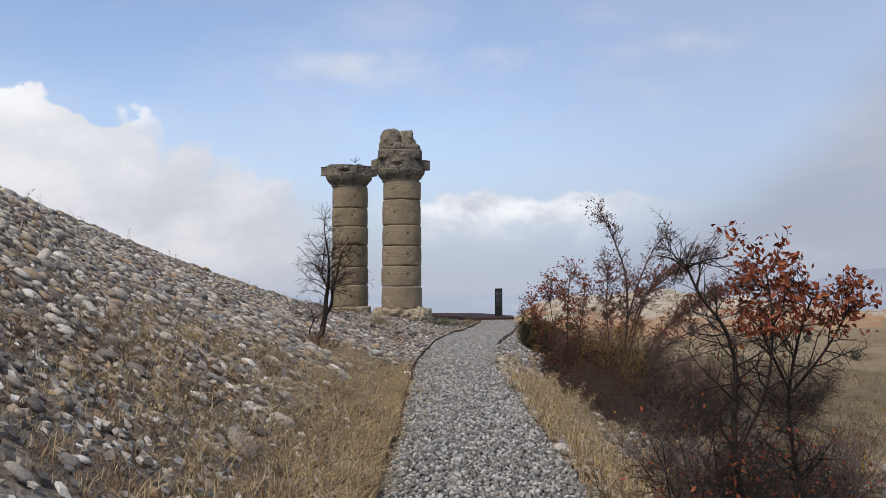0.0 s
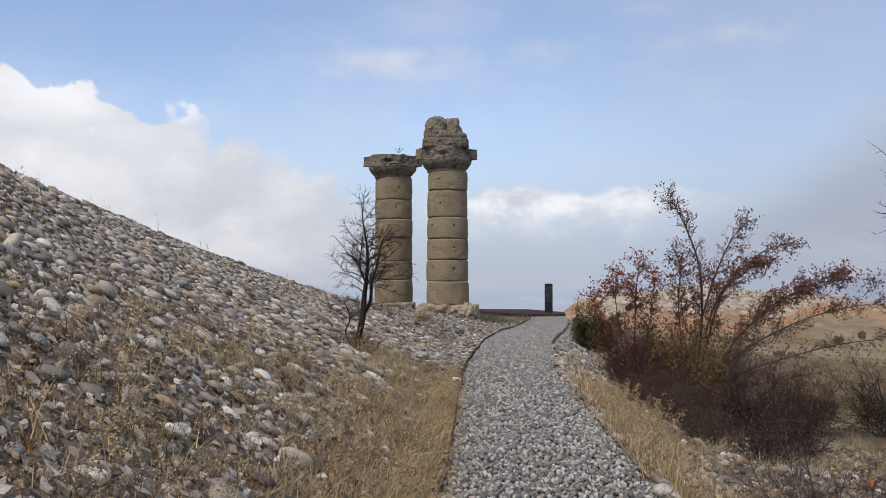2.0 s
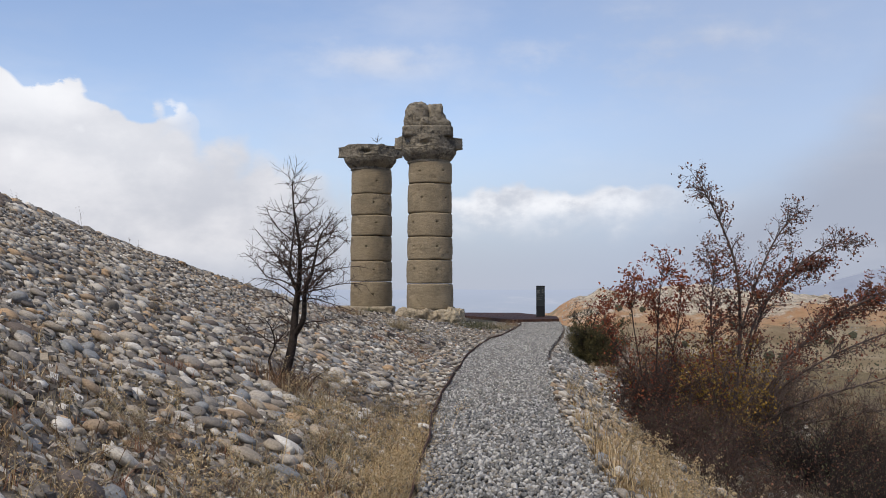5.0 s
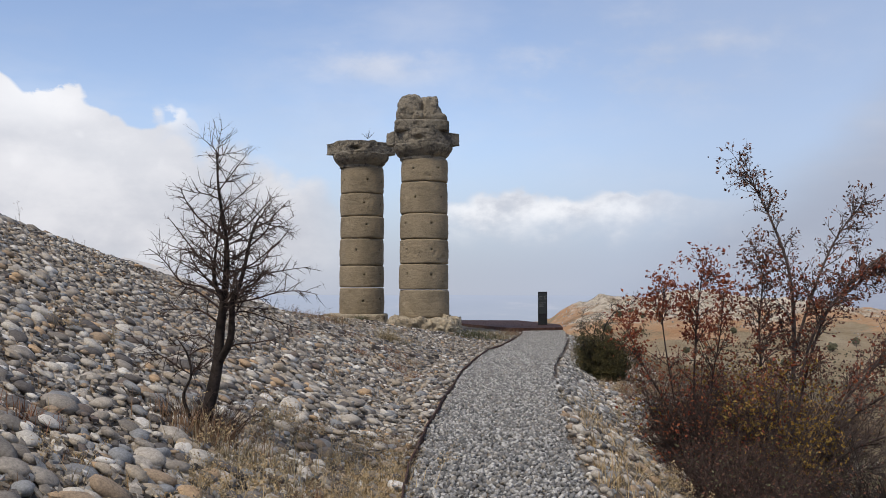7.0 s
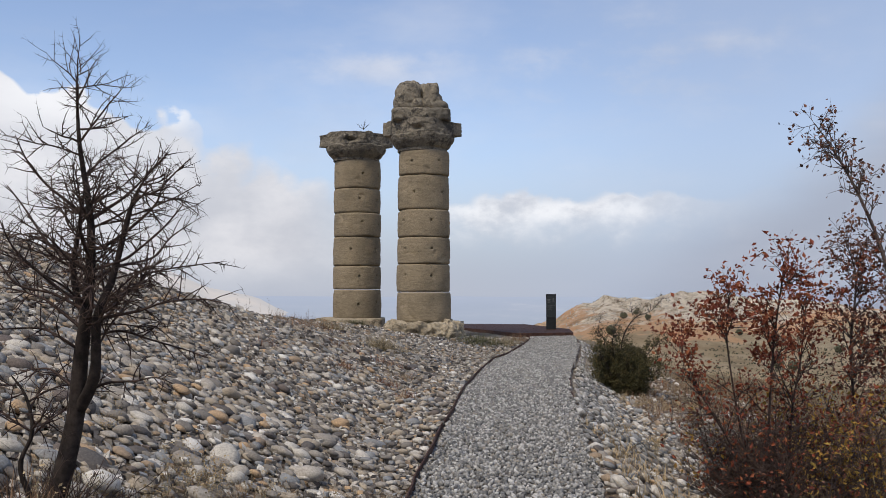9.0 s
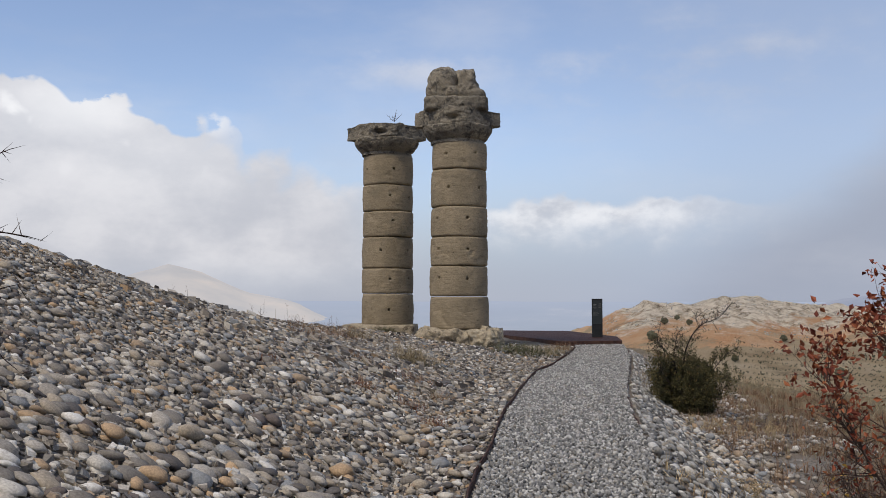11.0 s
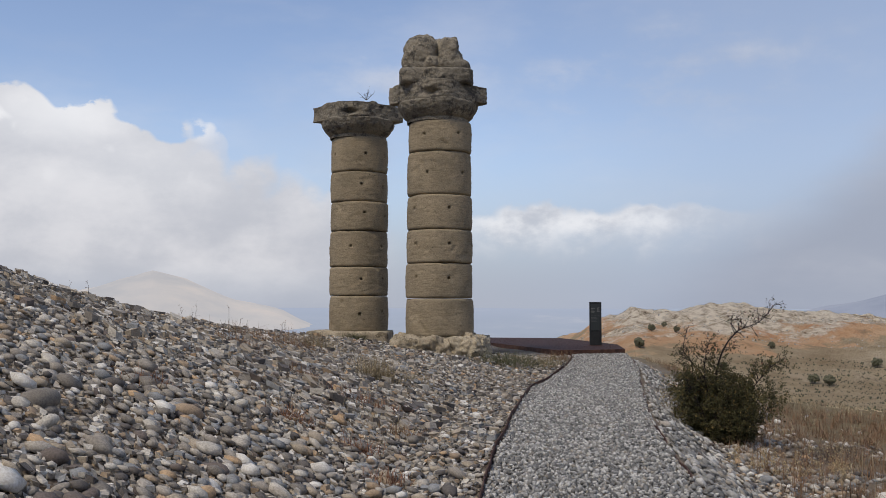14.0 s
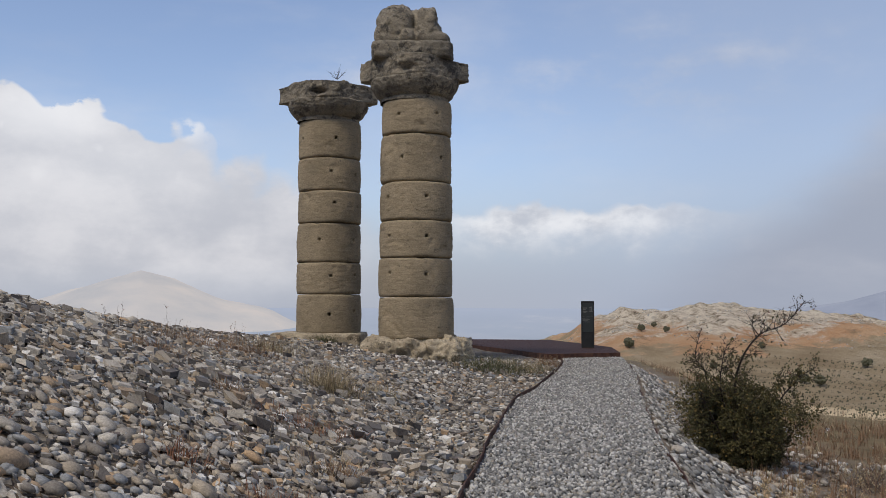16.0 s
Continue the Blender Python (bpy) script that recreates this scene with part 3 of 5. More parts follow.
def make_sign():
    x, y, z, w, d, h = 2.93, 51.2, 0.374, 0.39, 0.16, 1.45
    sign = empty("information_post", (x, y, z))

    def box(name, x0, x1, y0, y1, z0, z1, material, b=0.006, label=""):
        ob = prism(name, [(x0, y0), (x1, y0), (x1, y1), (x0, y1)], z0, z1, material, sign, b)
        ob.matrix_parent_inverse = Matrix.Identity(4)
        if label:
            tagged(ob, label)
        return ob
    box("post_body", -w / 2, w / 2, -d / 2, d / 2, 0, h, sign_mat, 0.01)
    box("base_plate", -w / 2 - 0.04, w / 2 + 0.04, -d / 2 - 0.04, d / 2 + 0.04, 0.0, 0.012, rust_mat, 0.003)
    box("panel", -w / 2 + 0.03, w / 2 - 0.03, -d / 2 - 0.006, -d / 2 + 0.002, 0.5, h - 0.06, panel_mat, 0.002, "dark printed panel")
    f = -d / 2 - 0.010
    for i, (x0, x1, z0, z1) in enumerate([(-.15, -.03, 1.22, 1.245), (-.15, -.06, 1.17, 1.19), (-.15, -.02, 1.12, 1.135), (-.15, -.05, 1.09, 1.10), (.04, .15, 1.12, 1.13),
                                          (.06, .075, 1.13, 1.25), (.10, .115, 1.13, 1.27), (.045, .09, 1.245, 1.258), (.088, .13, 1.265, 1.278), (-.15, .15, .98, .985),
                                          (-.15, .02, .92, .93), (-.15, .06, .88, .89), (-.15, .00, .84, .85), (-.15, .04, .80, .81)]):
        box("printed_bar", x0, x1, f, f + 0.006, z0, z1, ink_mat, 0, "pale grey print" if i == 0 else "")
    tagged(sign, "slim black information post with faint print on the platform", "sign")


make_sign()


# ---- steel edging of the path ----
def edging(name, side, y0, y1, up, label):
    bm = bmesh.new()
    rows = []
    for y in np.arange(y0, y1, 0.35):
        x = float(side(y)) + 0.012 * math.sin(y * 1.3)
        z = float(path_z(y))
        wob = 0.012 * math.sin(y * 2.1) + 0.008 * math.sin(y * 5.3)
        rows.append([bm.verts.new(p) for p in ((x - 0.006, y, z - 0.25), (x - 0.006 + wob, y, z + up + wob), (x + 0.006 + wob, y, z + up + wob), (x + 0.006, y, z - 0.25))])
    for a, b in zip(rows, rows[1:]):
        for i in range(4):
            bm.faces.new((a[i], a[(i + 1) % 4], b[(i + 1) % 4], b[i]))
    bmesh.ops.recalc_face_normals(bm, faces=bm.faces)
    tagged(part(name, bm, rust_mat, smooth=False), label, "edging", "path edging")


edging("path_edging", path_left, 3, 47.5, 0.085, "rusted steel strip edging the gravel path")
edging("path_edging", path_right, 27, 48, 0.035, "dark rusted steel strip at the foot-worn gravel edge")


# ---- stones ----
ICO = bmesh.new()
bmesh.ops.create_icosphere(ICO, subdivisions=1, radius=1)
ICO_V = np.array([v.co[:] for v in ICO.verts])
ICO_F = np.array([[v.index for v in f.verts] for f in ICO.faces])
ICO.free()
ICO2 = bmesh.new()
bmesh.ops.create_icosphere(ICO2, subdivisions=2, radius=1)
ICO2_V = np.array([v.co[:] for v in ICO2.verts])
ICO2_F = np.array([[v.index for v in f.verts] for f in ICO2.faces])
ICO2.free()


CHIP_V = np.array([(sx * 0.72, sy * 0.72, sz * 0.72) for sx in (-1, 1) for sy in (-1, 1) for sz in (-1, 1)])
CHIP_F = np.array([(0, 1, 3), (0, 3, 2), (4, 6, 7), (4, 7, 5), (0, 4, 5), (0, 5, 1), (2, 3, 7), (2, 7, 6), (0, 2, 6), (0, 6, 4), (1, 5, 7), (1, 7, 3)])


def scatter(name, x, y, size, flat, material, rng, fine=False, chips=False, sunk=0.25, pile=0.0, tilt=0.35, rough=0.20):
    """Stones of the given long radius lying on the ground, each of its own shape and turn, joined into one mesh."""
    V, F = (ICO2_V, ICO2_F) if fine else (CHIP_V, CHIP_F) if chips else (ICO_V, ICO_F)
    n, k = len(x), len(V)
    sh = np.stack([size, size * rng.uniform(0.62, 0.95, n), size * flat * rng.uniform(0.75, 1.25, n)], -1)
    lobes = 1 + rough * (rng.uniform(-1, 1, (n, 1, 3)) * V[None]).sum(-1) + (rough * 0.55) * rng.uniform(-1, 1, (n, k))
    P = V[None] * lobes[:, :, None] * sh[:, None, :]
    yaw, rx, ry = rng.uniform(0, 2 * math.pi, n), rng.normal(0, tilt, n), rng.normal(0, tilt, n)
    h = 0.15
    gx = (ground_z(x + h, y) - ground_z(x - h, y)) / (2 * h)
    gy = (ground_z(x, y + h) - ground_z(x, y - h)) / (2 * h)
    c, s = np.cos(yaw)[:, None], np.sin(yaw)[:, None]
    A = P[..., 0] * c - P[..., 1] * s
    B = P[..., 0] * s + P[..., 1] * c
    C = P[..., 2] + A * (gx + rx * 0.6)[:, None] + B * (gy + ry * 0.6)[:, None]
    z = ground_z(x, y) + pile * rng.uniform(0, 1, n) ** 1.5 + sh[:, 2] * (1 - 2 * sunk)
    verts = np.stack([A + x[:, None], B + y[:, None], C + z[:, None]], -1).reshape(-1, 3)
    tris = (F[None] + (np.arange(n) * k)[:, None, None]).reshape(-1, 3)
    return array_mesh(name, verts, tris, material, smooth=not chips)


def jitter(x0, x1, y0, y1, step, rng):
    gx, gy = np.meshgrid(np.arange(x0, x1, step), np.arange(y0, y1, step))
    return gx.ravel() + rng.uniform(-0.5, 0.5, gx.size) * step, gy.ravel() + rng.uniform(-0.5, 0.5, gy.size) * step


rng = np.random.default_rng(4)
x, y = jitter(-0.7, 4.0, 5.5, 48.2, 0.0365, rng)
keep = (x > path_left(y) + 0.015) & (x < path_right(y) + 0.05 * vnoise(x, y, 2.0, 2, 3)) & ~((y > 47.3 + (x - 1.46) * 0.48))
x, y = x[keep], y[keep]
tagged(scatter("gravel", x, y, rng.uniform(0.013, 0.029, len(x)), 0.75, gravel_mat, rng, sunk=0.2, pile=0.022, tilt=0.6, rough=0.34),
       "loose pale grey crushed gravel of the path", "gravel", kind="stuff")


def bare(x, y):
    """Where the mound shows soil and grass in place of stones, 0 to 1."""
    d = path_left(y) - x
    near = smooth(y, 20, 9) * smooth(d, 6.0, 1.4)
    worn = smooth(vnoise(x, y, 0.55, 3, 41) + 1.0 * near - 0.12, 0.0, 0.6)
    strip = smooth(d, 0.95, 0.35) * smooth(y, 18.5, 15)
    return np.clip(0.70 * worn * near + 0.9 * strip, 0, 1)


def mound_stones():
    x, y = jitter(-9.5, 2.2, 3.5, 47, 0.088, rng)
    d = path_left(y) - x
    far = (d > 0.05) & (d < 9.2) & (rng.uniform(0, 1, len(x)) > bare(x, y)) & (y > 3.6)
    clear = (np.hypot(x - TALL[0], y - TALL[1]) > 1.2) & (np.hypot(x - SHORT[0], y - SHORT[1]) > 1.2) & ~((y > 47) & (x > -1.5))
    x, y = x[far & clear], y[far & clear]
    # stones run larger up the slope, smaller where the toe flattens out towards the columns
    d = path_left(y) - x
    grow = np.interp(y, [4, 20, 30, 40], [1.0, 1.05, 0.85, 0.72]) * (0.85 + 0.22 * np.clip(vnoise(x, y, 0.6, 2, 51) + 0.3 * smooth(d, 0.5, 3), -1, 1))
    size = np.exp(rng.normal(math.log(0.046), 0.44, len(x))) * grow * np.interp(y, [4, 18, 26], [0.82, 0.86, 0.95])
    size = np.clip(size, 0.020, 0.115)
    close = (y < 22) & (d < 4.0) & (size > 0.058)
    off = ((y > 29) | (size < 0.040)) & ~close
    tagged(scatter("pebble_cover", x[off], y[off], size[off], 0.5, pebble_mat, rng, chips=True, sunk=0.1, pile=0.05, tilt=0.3, rough=0.3), "small grey and tan pebbles spread over the mound", "pebbles", kind="stuff")
    mid = ~close & ~off
    tagged(scatter("pebble_cover", x[mid], y[mid], size[mid], 0.46, pebble_mat, rng, sunk=0.1, pile=0.05, tilt=0.24), "grey and tan rounded river pebbles heaped over the mound", "pebbles", kind="stuff")
    tagged(scatter("pebble_cover", x[close], y[close], size[close], 0.46, pebble_mat, rng, fine=True, sunk=0.12, pile=0.045, tilt=0.22, rough=0.26), "grey and tan rounded river pebbles heaped over the mound", "pebbles", kind="stuff")
    # small stuff between them on the nearest slope
    x, y = jitter(-5.2, 0.2, 5, 35, 0.074, rng)
    d = path_left(y) - x
    keep = (d > 0.03) & (d < 4.6) & (rng.uniform(0, 1, len(x)) > 0.4 * bare(x, y))
    x, y = x[keep], y[keep]
    tagged(scatter("pebble_grit", x, y, rng.uniform(0.014, 0.034, len(x)), 0.6, pebble_mat, rng, chips=True, sunk=0.1, pile=0.03, tilt=0.6, rough=0.5), "small broken stones between the river pebbles", "pebbles", kind="stuff")
    x, y = jitter(-24, -7, 10, 46, 0.29, rng)
    d = path_left(y) - x
    x, y = x[d > 8.9], y[d > 8.9]
    tagged(scatter("pebble_cover", x, y, rng.uniform(0.09, 0.20, len(x)), 0.5, pebble_mat, rng), "grey rounded river stones on the upper mound", "pebbles", kind="stuff")


mound_stones()


def verge_stones():
    x, y = jitter(0.9, 7.0, 6, 47, 0.095, rng)
    e = x - path_right(y)
    band = np.interp(y, [5, 14, 20, 28, 40, 47], [0.9, 0.9, 1.3, 1.8, 2.2, 1.2])
    dens = smooth(e, band * 1.5, band * 0.6) * (0.55 + 0.5 * smooth(y, 18, 26)) + 0.5 * smooth(vnoise(x, y, 0.5, 3, 61), -0.1, 0.4)
    keep = (e > 0.02 + 0.08 * smooth(y, 26, 29)) & (rng.uniform(0, 1, len(x)) < dens)
    x, y = x[keep], y[keep]
    size = np.clip(np.exp(rng.normal(math.log(0.043), 0.34, len(x))), 0.02, 0.10)
    e = x - path_right(y)
    grey = (y > 22) & (rng.uniform(0, 1, len(x)) < smooth(e, 1.5, 0.4))
    size = np.where(grey, np.clip(size * 0.78, 0.02, 0.07), size)
    tagged(scatter("verge_stones", x[~grey], y[~grey], size[~grey], 0.55, pebble_mat, rng, sunk=0.15, pile=0.035, tilt=0.3), "loose grey and buff cobbles beside the path", "stones", kind="stuff")
    tagged(scatter("verge_gravel", x[grey], y[grey], size[grey], 0.6, gravel_mat, rng, sunk=0.15, pile=0.035, tilt=0.4), "pale grey stones strewn out from the gravel path", "stones", kind="stuff")


verge_stones()


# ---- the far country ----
# glow makes a far shape emit its own colour, standing in for haze
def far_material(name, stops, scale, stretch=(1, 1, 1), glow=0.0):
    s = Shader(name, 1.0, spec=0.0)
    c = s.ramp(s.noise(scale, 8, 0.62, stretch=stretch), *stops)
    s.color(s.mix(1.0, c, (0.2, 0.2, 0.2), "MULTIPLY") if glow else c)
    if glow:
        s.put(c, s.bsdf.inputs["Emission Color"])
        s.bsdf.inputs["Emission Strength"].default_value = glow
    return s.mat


def hill_material():
    s = Shader("sun_brightened_hillside", 1.0, spec=0.0)
    sep = s.node("ShaderNodeSeparateXYZ")
    s.put(s.place.outputs["Position"], sep.inputs[0])
    # stops paler than true grass, earth and rock, standing in for stronger sun
    grass = s.ramp(s.noise(0.05, 8, 0.7), (0.3, (0.34, 0.25, 0.15)), (0.5, (0.50, 0.39, 0.25)), (0.72, (0.64, 0.53, 0.37)))
    earth = s.ramp(s.noise(0.12, 7, 0.65), (0.3, (0.66, 0.34, 0.17)), (0.7, (0.74, 0.52, 0.32)))
    rock = s.ramp(s.noise(0.24, 10, 0.80), (0.37, (0.18, 0.135, 0.09)), (0.45, (0.60, 0.49, 0.35)), (0.55, (0.88, 0.78, 0.62)))
    lift = s.math("ADD", s.math("MULTIPLY", sep.outputs[2], 0.02), s.math("MULTIPLY", s.noise(0.03, 6, 0.65), 0.5))
    c = s.mix(s.ramp(lift, (-0.0, (0, 0, 0)), (0.03, (0.9, 0.9, 0.9)), (0.12, (0.9, 0.9, 0.9)), (0.17, (0.1, 0.1, 0.1))), grass, earth)
    c = s.mix(s.ramp(s.math("ADD", lift, s.math("MULTIPLY", s.noise(0.11, 8, 0.75), 0.4)), (0.28, (0, 0, 0)), (0.36, (1, 1, 1))), c, rock)
    gully = s.ramp(s.noise(0.09, 6, 0.7, stretch=(1, 1, 0.3)), (0.56, (0, 0, 0)), (0.68, (0.55, 0.55, 0.55)))
    s.color(s.mix(gully, c, (0.16, 0.125, 0.085)))
    s.bump(s.noise(0.24, 8, 0.78), 1.0, 4.0)
    return s.mat


EYE_END = (0.0, 21.0)


def polar(name, angles, radii, height, material):
    T, R = np.meshgrid(np.radians(angles), radii)
    X, Y = EYE_END[0] + R * np.sin(T), EYE_END[1] + R * np.cos(T)
    verts = np.stack([X, Y, height(np.degrees(T), R, X, Y)], -1).reshape(-1, 3)
    n, mm = len(angles), len(radii)
    i = (np.arange(mm - 1)[:, None] * n + np.arange(n - 1)[None]).ravel()
    tris = np.concatenate([np.stack([i, i + 1, i + n + 1], 1), np.stack([i, i + n + 1, i + n], 1)])
    return array_mesh(name, verts, tris, material)


def hill_z(th, r, x, y):
    ridge = np.interp(th, [1.0, 2.9, 4.2, 5.8, 7.7, 10, 11.9, 13.4, 15, 16.8, 19.6, 21.5, 30, 45], [-26, -15, -11, -4.5, 1.0, -0.8, 2.2, 2.6, 0, -1.5, -2.5, -6, -9, -12])
    s = np.where(r < 430, smooth(r, 190, 430) ** 1.5, 1 - 0.6 * smooth(r, 430, 650))
    rough = 3.6 * vnoise(x, y, 0.02, 5, 71) * s + 3.0 * vnoise(x, y, 0.09, 5, 73) * smooth(s, 0.4, 0.9)
    return -25 + (ridge + 25) * s + rough


hill = tagged(polar("backdrop_hill", np.linspace(0.5, 45, 330), np.linspace(180, 620, 150), hill_z, hill_material()),
              "dry rocky hill with orange earth across the valley, colours raised towards sunlight", "hill", kind="structure")

def plain_material():
    """The plain below: it glows, and distance haze is painted into that colour."""
    s = Shader("painted_haze_plain", 1.0, spec=0.0)
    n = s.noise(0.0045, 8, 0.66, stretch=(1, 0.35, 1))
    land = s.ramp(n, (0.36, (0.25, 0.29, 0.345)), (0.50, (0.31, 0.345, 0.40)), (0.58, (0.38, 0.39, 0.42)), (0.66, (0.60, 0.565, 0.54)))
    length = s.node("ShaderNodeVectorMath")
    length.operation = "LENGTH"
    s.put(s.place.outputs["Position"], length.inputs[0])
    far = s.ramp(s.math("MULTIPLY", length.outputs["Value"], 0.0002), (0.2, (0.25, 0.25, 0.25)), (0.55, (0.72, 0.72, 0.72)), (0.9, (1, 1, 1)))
    # almost no lit colour; emission carries land tones blended into haze
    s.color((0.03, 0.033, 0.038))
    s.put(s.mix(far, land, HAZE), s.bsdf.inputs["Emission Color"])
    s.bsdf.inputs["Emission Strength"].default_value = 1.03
    return s.mat


def plain_z(t, r, x, y):
    return -92 + 84 * smooth(r, 1500, 4850) + 3 * vnoise(x, y, 0.004, 3, 81)


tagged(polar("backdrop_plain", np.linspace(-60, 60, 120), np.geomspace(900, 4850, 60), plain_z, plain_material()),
       "far plain below with pale blue haze painted into its glow", "plain", kind="structure")


def far_ridge(t, r, x, y):
    crest = np.interp(t, [-60, -34, -27.5, -24.6, -22.5, -20.2, -18.6, -15.5, -13, -11.6, -9, -6], [-60, -40, -8, 36, 72, 112, 86, 18, -12, -50, -80, -120])
    return -130 + (crest + 130) * smooth(r, 2300, 3100) + 9 * vnoise(x, y, 0.006, 5, 91) * smooth(r, 2300, 2900)


# pale mist and light are painted into these stops, which also glow
ridge_mat = far_material("painted_haze_ridge", ((0.3, (0.45, 0.455, 0.48)), (0.55, (0.55, 0.525, 0.52)), (0.75, (0.64, 0.58, 0.545))), 0.004, (1, 1, 2), 0.90)
tagged(polar("backdrop_ridge", np.linspace(-60, -5, 120), np.linspace(2300, 3300, 30), far_ridge, ridge_mat), "distant mountain flank, its pale mist painted in and glowing", "mountain", kind="structure")


def far_range(t, r, x, y):
    crest = np.interp(t, [8, 15, 18, 20, 22, 30, 60], [-120, -40, 2, 28, 60, 110, 130])
    return -130 + (crest + 130) * smooth(r, 2500, 3300) + 9 * vnoise(x, y, 0.006, 5, 95) * smooth(r, 2500, 3000)


# blue haze put into the range's colour and emitted, not lit
range_mat = far_material("painted_haze_range", ((0.3, (0.27, 0.30, 0.385)), (0.55, (0.31, 0.34, 0.425)), (0.75, (0.36, 0.38, 0.45))), 0.006, (1, 1, 2), 0.90)
tagged(polar("backdrop_range", np.linspace(8, 60, 110), np.linspace(2500, 3500, 30), far_range, range_mat), "distant mountain range, its dim blue haze painted in and glowing", "mountain", kind="structure")


def hill_trees():
    """Small round trees dotted over the hill, and rows of an orchard at its foot."""
    crown = Shader("far_tree_leaves", 1.0, spec=0.0)
    crown.color(crown.ramp(crown.noise(1.5, 4, world=True), (0.3, (0.085, 0.085, 0.055)), (0.7, (0.17, 0.16, 0.105))))
    bough = Shader("far_tree_wood", 1.0, spec=0.0)
    bough.color((0.07, 0.055, 0.045))
    gen = np.random.default_rng(3)

    def clumps(cx, cy, cz, r, n):
        d = gen.normal(0, 1, (n, 3))
        d /= np.linalg.norm(d, axis=1)[:, None]
        c = d * (r * gen.uniform(0.35, 1.0, n) ** 0.6)[:, None] * np.array([1, 1, 0.8]) + np.array([cx, cy, cz])
        s = r * gen.uniform(0.16, 0.34, n)
        V = (c[:, None] + ICO_V[None] * (s[:, None] * gen.uniform(0.7, 1.3, (n, len(ICO_V))))[..., None]).reshape(-1, 3)
        F = (ICO_F[None] + (np.arange(n) * len(ICO_V))[:, None, None]).reshape(-1, 3)
        return V, F

    def spot(th, r):
        x, y = EYE_END[0] + r * math.sin(radians(th)), EYE_END[1] + r * math.cos(radians(th))
        return x, y, max(float(hill_z(np.array(th), np.array(r), np.array(x), np.array(y))), gz_far(x, y))

    def gz_far(x, y):
        return float(ground_z(x, y))
    for th, r, size in ((8.6, 360, 1.3), (10.0, 362, 1.2), (9.3, 372, 1.0), (7.9, 330, 1.7), (17.4, 290, 1.4), (18.2, 288, 1.6), (20.6, 320, 1.5), (12.6, 300, 1.1), (15.2, 340, 1.1), (21.8, 335, 1.3), (24.5, 310, 1.5)):
        x, y, z = spot(th, r)
        tree = empty("far_tree", (x, y, z))
        w = array_mesh("trunk", *tubes([([Vector((x, y, z - 0.3)), Vector((x, y, z + size * 0.8))], [0.18, 0.1])], 5), bough.mat)
        c = array_mesh("crown", *clumps(x, y, z + size * 1.15, size, 70), crown.mat)
        for ob in (w, c):
            ob.parent = tree
            sink(ob, (x, y, z))
        tagged(tree, "small round dark tree far off on the dry hill", "tree", "trees on the hill")
    parts, off = ([], []), 0
    for i in range(14):
        for j in range(34):
            x, y, z = spot(12.0 + j * 0.33 + gen.normal(0, 0.03) + i * 0.12, 225 + i * 7.5 + gen.normal(0, 0.5))
            V, F = clumps(x, y, z + 0.5, gen.uniform(0.4, 0.9), 5)
            parts[0].append(V)
            parts[1].append(F + off)
            off += len(V)
    tagged(array_mesh("orchard", np.concatenate(parts[0]), np.concatenate(parts[1]), crown.mat), "rows of small orchard trees at the hill's foot", "orchard", kind="stuff")
    parts, off = ([], []), 0
    for _ in range(900):
        th, r = gen.uniform(3.5, 34), gen.uniform(345, 440)
        x, y, z = spot(th, r)
        V, F = clumps(x, y, z, gen.uniform(0.3, 1.1), 3)
        parts[0].append(V)
        parts[1].append(F + off)
        off += len(V)
    tagged(array_mesh("outcrops", np.concatenate(parts[0]), np.concatenate(parts[1]), rock_far.mat, smooth=False), "pale limestone outcrops on the hill's upper slope", "rocks", kind="stuff")


rock_far = Shader("pale_outcrop", 1.0, spec=0.0)
rock_far.color(rock_far.ramp(rock_far.random(), (0.0, (0.30, 0.265, 0.21)), (0.6, (0.50, 0.46, 0.39)), (1.0, (0.64, 0.60, 0.53))))


# ---- plants ----
def wood_material(name, a, b, scale=18):
    s = Shader(name, 0.9, spec=0.2)
    s.color(s.ramp(s.noise(scale, 5, 0.65, world=True), (0.35, a), (0.68, b)))
    s.bump(s.noise(60, 3, world=True, stretch=(1, 1, 0.3)), 0.5, 0.01)
    return s.mat


def leaf_material(name, *stops):
    s = Shader(name, 0.75, spec=0.25)
    s.color(s.mix(0.25, s.ramp(s.random(), *stops), s.ramp(s.noise(40, 3, world=True), (0.3, stops[0][1]), (0.7, stops[-1][1]))))
    s.bsdf.inputs["Subsurface Weight"].default_value = 0.0
    return s.mat


bark_mat = wood_material("dark_bark", (0.018, 0.014, 0.012), (0.055, 0.043, 0.036))
twig_mat = wood_material("brown_twigs", (0.045, 0.031, 0.026), (0.11, 0.076, 0.062))
grey_twig_mat = wood_material("grey_brown_twigs", (0.065, 0.048, 0.042), (0.155, 0.120, 0.105))
red_leaf_mat = leaf_material("rust_red_leaves", (0.0, (0.107, 0.022, 0.015)), (0.4, (0.201, 0.044, 0.026)), (0.75, (0.302, 0.080, 0.038)), (1.0, (0.378, 0.138, 0.056)))
plum_leaf_mat = leaf_material("dull_purple_leaves", (0.0, (0.083, 0.042, 0.036)), (0.5, (0.150, 0.068, 0.048)), (1.0, (0.240, 0.112, 0.068)))
yellow_leaf_mat = leaf_material("yellow_leaves", (0.0, (0.250, 0.131, 0.027)), (0.5, (0.400, 0.237, 0.044)), (1.0, (0.275, 0.200, 0.050)))
green_leaf_mat = leaf_material("dark_green_leaves", (0.0, (0.026, 0.031, 0.014)), (0.5, (0.056, 0.060, 0.025)), (0.85, (0.110, 0.102, 0.042)), (1.0, (0.204, 0.135, 0.046)))
